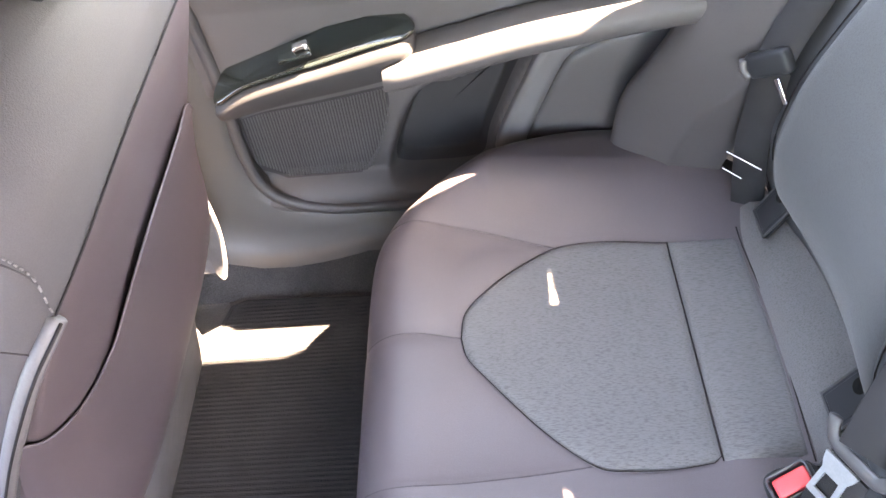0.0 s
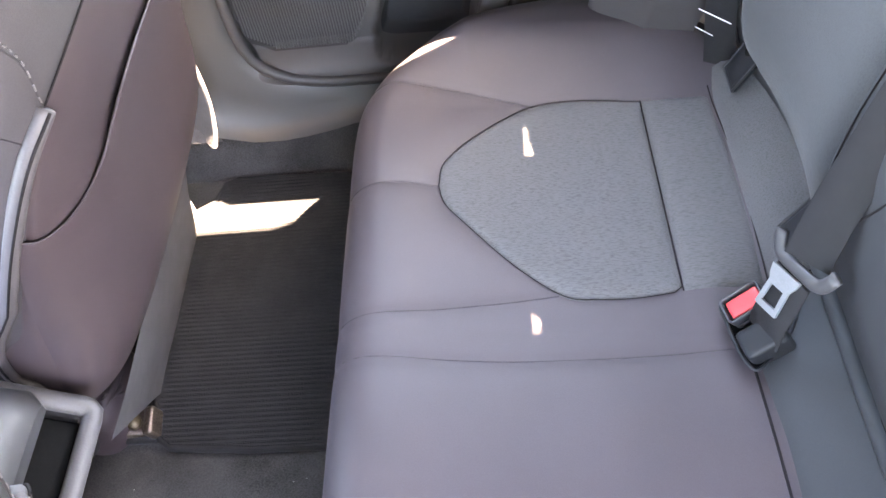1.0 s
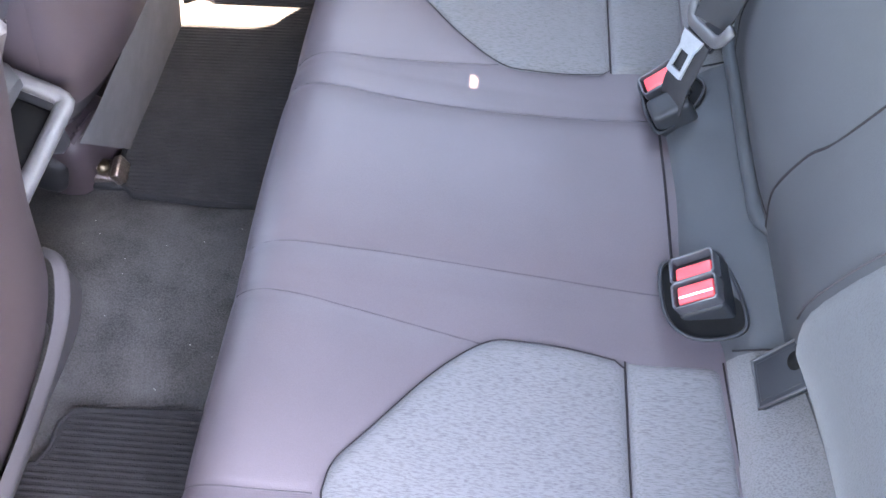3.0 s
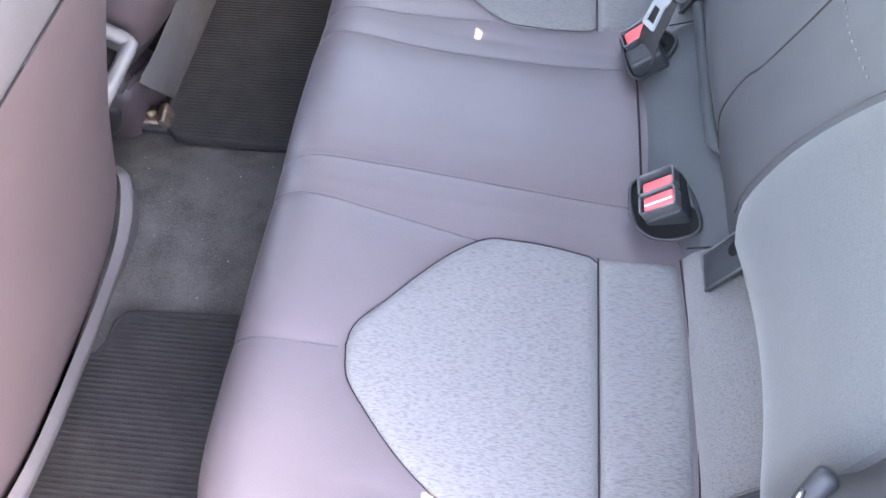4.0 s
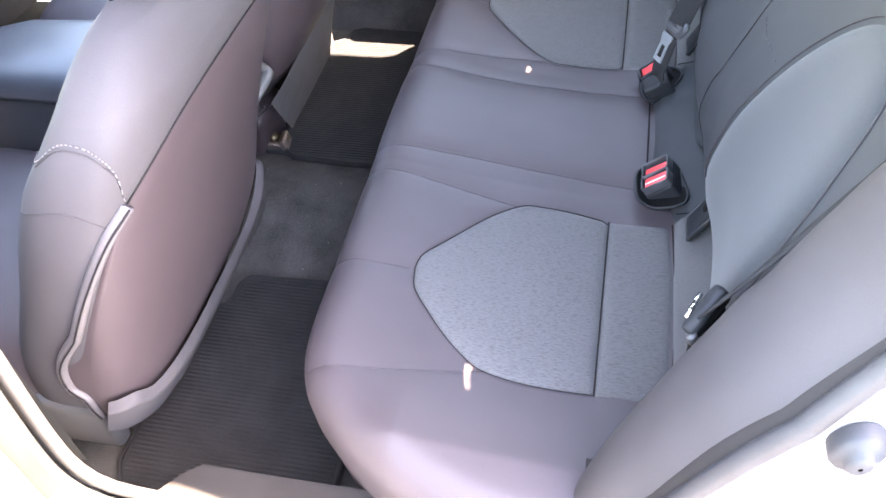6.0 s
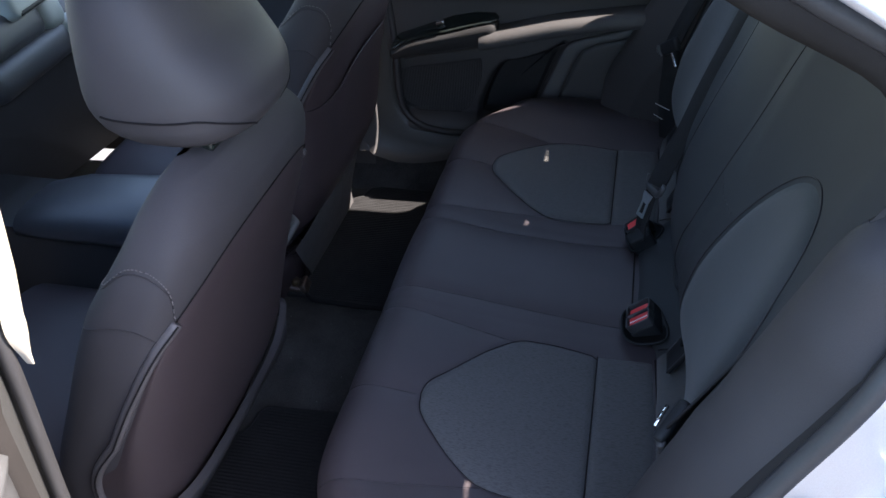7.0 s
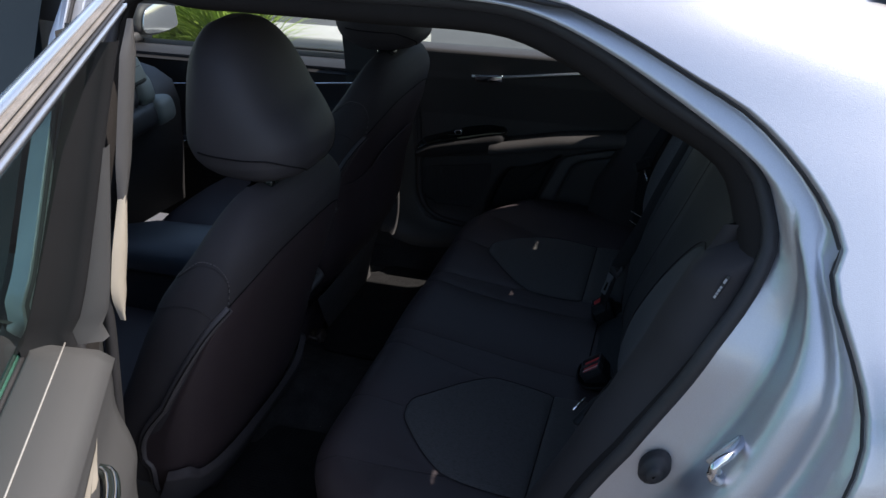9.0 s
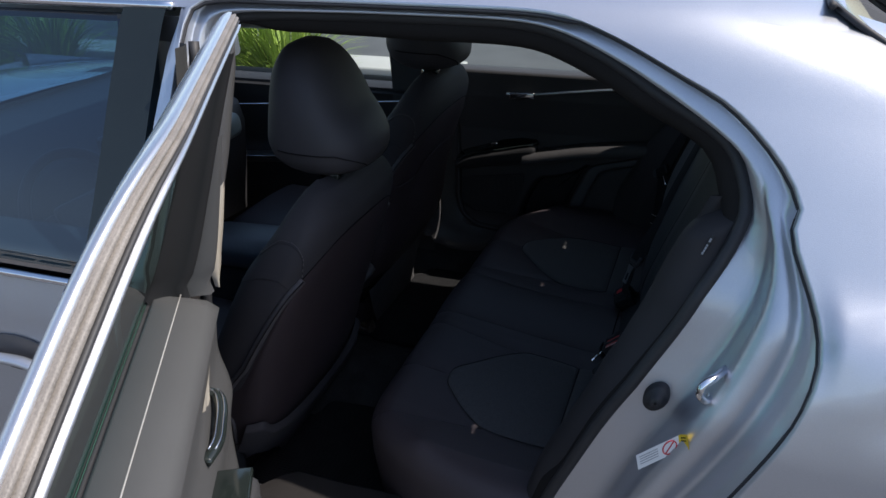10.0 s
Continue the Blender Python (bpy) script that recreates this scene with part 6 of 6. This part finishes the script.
def side_belt(s, lab):
    b = thing("outer_seat_belt", lab, "seat belt", "outer rear seat belts")
    ribbon([(0.415, s * 0.598, 0.815), (0.435, s * 0.606, 0.865), (0.475, s * 0.61, 0.95), (0.545, s * 0.605, 1.08), (0.60, s * 0.60, 1.18)], 0.047, ((0.55, -0.75 * s, -0.2), (0.3, -0.9 * s, 0)), WEBBING, "webbing", b)
    ribbon([(0.415, s * 0.598, 0.805), (0.417, s * 0.603, 0.74), (0.416, s * 0.604, 0.67), (0.428, s * 0.603, 0.562)], 0.046, ((0.75, -0.6 * s, 0), (0.85, -0.45 * s, 0)), WEBBING, "lower_webbing", b)
    m = pose(0.411, s * 0.600, 0.812, 0, -34, -s * 50)
    part("tongue_grip", block_bm(0.062, 0.018, 0.032, m, 0.008, 3), ANCHOR, b, "black plastic tongue grip")
    part("grip_tip", tube_bm([m @ Vector(p) for p in smooth_line([(-0.030, -0.006, -0.012), (-0.033, -0.008, 0.0), (-0.029, -0.006, 0.012)], 5)], 0.0062, 10), PLASTIC, b, "rounded worn end of the grip")
    if s > 0:
        part("tongue", block_bm(0.007, 0.003, 0.034, m @ pose(0.012, -0.012, -0.034), 0.001), CHROME, b, "chrome latch tongue")
    else:
        for k in (0.0, 0.011):
            part("tongue", tube_bm([Vector((0.386 + k * 0.4, -0.632 + k, 0.838)), Vector((0.396 + k * 0.4, -0.612 + k, 0.842))], 0.0026, 8), CHROME, b, "chrome latch tongue")
    if s > 0:
        part("stitch_line", tube_bm([Vector((0.390, 0.621, 0.653)), Vector((0.424, 0.576, 0.657))], 0.0008, 6), WHITE, b, "pale stitched line")
        part("stitch_line", tube_bm([Vector((0.389, 0.622, 0.622)), Vector((0.410, 0.600, 0.620))], 0.0007, 6), WHITE, b, "pale stitched line")


side_belt(1, "black webbing belt hanging beside the far backrest")
side_belt(-1, "black webbing belt hanging beside the near backrest")


def isofix(y, lab):
    t = thing("anchor_cover", lab, "cover", "child seat anchor covers")
    m = pose(0.4425, y, 0.612, 0, -62, 0)
    part("plate", block_bm(0.066, 0.052, 0.008, m, 0.003), ANCHOR, t)
    part("face", block_bm(0.052, 0.040, 0.003, m @ pose(-0.002, 0, 0.0035), 0.0012), ANCHOR, t, "satin black raised face")
    # solid disc on the face, coloured near-black as the hole's shade
    part("hole", tube_bm([m @ Vector((0.020, 0.004, h)) for h in (0.003, 0.0056)], 0.0095, 16, up=m.to_3x3() @ Vector((1, 0, 0))), RECESS_SHADE, t, "round finger hole disc with its shade painted near-black")
    part("rim", tube_bm([m @ Vector((0.032 * a, 0.025 * b, 0.0035)) for a, b in ((-1, -1), (1, -1), (1, 1), (-1, 1))], 0.002, 6, closed=True, up=m.to_3x3() @ Vector((0, 0, 1))), RUBBER, t)


for y in (0.545, 0.25, -0.25, -0.545):
    isofix(y, "small dark plastic anchor cover set in the seat bight")
tag = thing("side_tag", "small dark tag with pale print on the backrest side", "tag")
tag_p = min((bolster_point(1.140, k) for k in np.linspace(0.2, 0.9, 60)), key=lambda v: (v - Vector((0.563, -0.7257, 1.140))).length)
tag_out = Vector((-0.45, -0.85, 0.25)).normalized()
tag_m = Matrix.Translation(tag_p + tag_out * 0.001) @ Matrix((Vector((0.36, 0.02, 0.93)).cross(tag_out).normalized(), tag_out, Vector((0.36, 0.02, 0.93)).normalized())).transposed().to_4x4()
part("cloth", block_bm(0.005, 0.003, 0.040, tag_m, 0.0008), RUBBER, tag)
for k, n in ((-0.014, 0.0045), (-0.009, 0.0035), (-0.004, 0.0045), (0.001, 0.0035), (0.011, 0.007)):
    part("print_bar", block_bm(0.0030, 0.0012, n, tag_m @ pose(0, 0.0018, k), 0.0003), GREYINK, tag)

# ---- outside ----
gr_rows = [[Vector((x, y, 0.08)) for y in (-3000, -400, -80, -20, -6, 0, 3.2, 6, 20, 80, 400, 3000)] for x in (-3000, -400, -80, -20, -6, 0, 6, 20, 80, 400, 3000)]
ground = part("ground", grid_bm(gr_rows), ASPHALT, smooth=False)
tagged(ground, "grey asphalt car park", "ground", kind="structure")
kerb = part("kerb", block_bm(30, 0.18, 0.16, pose(0, 2.6, 0.14), 0.03), CONCRETE)
tagged(kerb, "pale concrete kerb beside the car", "kerb", kind="structure")
walkway = part("pavement", block_bm(14, 0.5, 0.10, pose(-8.6, 4.75, 0.14), 0.02), CONCRETE)
tagged(walkway, "pale concrete footpath", "pavement", kind="structure")


def grass_clump(loc, seed, n=320, h=1.0):
    rng = random.Random(seed)
    t = thing("strap_leaf_plant", "clump of bright green strappy leaves beside the kerb", "plant", "roadside plants")
    bm = bmesh.new()
    for _ in range(n):
        a = rng.uniform(0, 2 * math.pi)
        r0, out = rng.uniform(0, 0.12), rng.uniform(0.1, 0.55)
        hh = h * rng.uniform(0.6, 1.1)
        w = rng.uniform(0.008, 0.016)
        d = Vector((math.cos(a), math.sin(a), 0))
        sd = Vector((-d.y, d.x, 0))
        rows = []
        for k in np.linspace(0, 1, 7):
            p = d * (r0 + out * k * k) + Vector((0, 0, hh * (k - 0.35 * k ** 3 * out * 2)))
            ww = w * (1 - k) ** 0.6 + 0.0006
            rows.append([p - sd * ww + Vector((0, 0, 0.3 * ww)), p, p + sd * ww + Vector((0, 0, 0.3 * ww))])
        grid_bm(rows, bm=bm)
    part("leaves", bm, LEAF, t)
    t.location = loc
    return t


for i, (x, y) in enumerate([(-2.6, 3.1), (-3.4, 3.2), (-4.3, 3.0), (-2.25, 2.95), (-5.2, 3.3), (-2.9, 2.95)]):
    grass_clump((x, y, 0.1), i + 3)


# ---- lint on the tunnel carpet ----
rng = random.Random(5)
bm = bmesh.new()
for _ in range(26):
    x, y = rng.uniform(-0.52, -0.13), rng.uniform(-0.17, 0.15)
    p = Vector((x, y, floor_z(x, y) + 0.0065))
    t, r = rng.uniform(0, math.pi), rng.uniform(0.0005, 0.0017)
    d, e = Vector((math.cos(t), math.sin(t), 0)) * r, Vector((-math.sin(t), math.cos(t), 0)) * rng.uniform(0.0004, 0.0009)
    bm.faces.new([bm.verts.new(p + w) for w in (d, e, -d, -e)])
lint = part("lint", bm, PALE_LINE)
tagged(lint, "pale specks of lint and grit on the carpet", "lint", kind="stuff")

# ---- far line of trees and a lamp across the car park ----
def far_trees(x0, x1, y0, y1, n, seed):
    rng = random.Random(seed)
    bm = bmesh.new()
    for _ in range(n):
        cx, cy = rng.uniform(x0, x1), rng.uniform(y0, y1)
        top, wide = rng.uniform(3.5, 7.0), rng.uniform(1.6, 3.2)
        tube_bm([Vector((cx, cy, 0.05)), Vector((cx + rng.uniform(-0.1, 0.1), cy, 0.5 * top)), Vector((cx + rng.uniform(-0.3, 0.3), cy, 0.8 * top))], 0.13, 6, bm=bm)
        for _ in range(150):
            v = Vector((rng.gauss(0, 1), rng.gauss(0, 1), rng.gauss(0, 1))).normalized() * rng.uniform(0.5, 1.0)
            p = Vector((cx + v.x * wide, cy + v.y * wide, top * 0.62 + v.z * top * 0.38))
            q = Vector((rng.gauss(0, 1), rng.gauss(0, 1), rng.gauss(0, 1))).normalized()
            r = q.cross(Vector((0.3, 0.2, 1))).normalized() * rng.uniform(0.2, 0.45)
            s = q.cross(r).normalized() * rng.uniform(0.2, 0.45)
            bm.faces.new([bm.verts.new(p + w) for w in (r, s, -r, -s)])
    return bm


trees = part("far_trees", far_trees(-75, 45, -62, -42, 46, 11), TREE)
tagged(trees, "far row of dark green trees beyond the car park", "trees", kind="stuff")
shed = thing("far_building", "pale low commercial building beyond the car park", "building")
part("wall", block_bm(26, 12, 8.5, pose(-46, -44, 4.3, 0, 0, 38), 0.1), CONCRETE, shed)
part("roof", block_bm(27, 13, 0.6, pose(-46, -44, 8.8, 0, 0, 38), 0.1), STEEL, shed, "grey metal roof edge")
for k in range(6):
    part("window", block_bm(2.2, 0.3, 1.6, pose(-46, -44, 5.6, 0, 0, 38) @ pose(-10 + 4 * k, 6.05, 0), 0.05), GLOSS, shed, "dark window")
    part("window", block_bm(0.3, 1.6, 1.6, pose(-46, -44, 5.6, 0, 0, 38) @ pose(13.05, -4 + 1.9 * k, 0), 0.05), GLOSS, shed, "dark window") if k < 5 else None
lamp = thing("street_lamp", "tall grey twin-arm lamp post in the car park", "lamp post")
part("pole", tube_bm([Vector((-22, -30, 0.08)), Vector((-22, -30, 7.5))], 0.08, 10), STEEL, lamp)
for s in (-1, 1):
    part("arm", tube_bm([Vector((-22, -30, 7.45)), Vector((-22 + s * 0.5, -30, 7.55)), Vector((-22 + s * 1.3, -30, 7.55))], 0.04, 8), STEEL, lamp)
    part("lamp_head", block_bm(0.7, 0.3, 0.12, pose(-22 + s * 1.5, -30, 7.52), 0.03), STEEL, lamp)
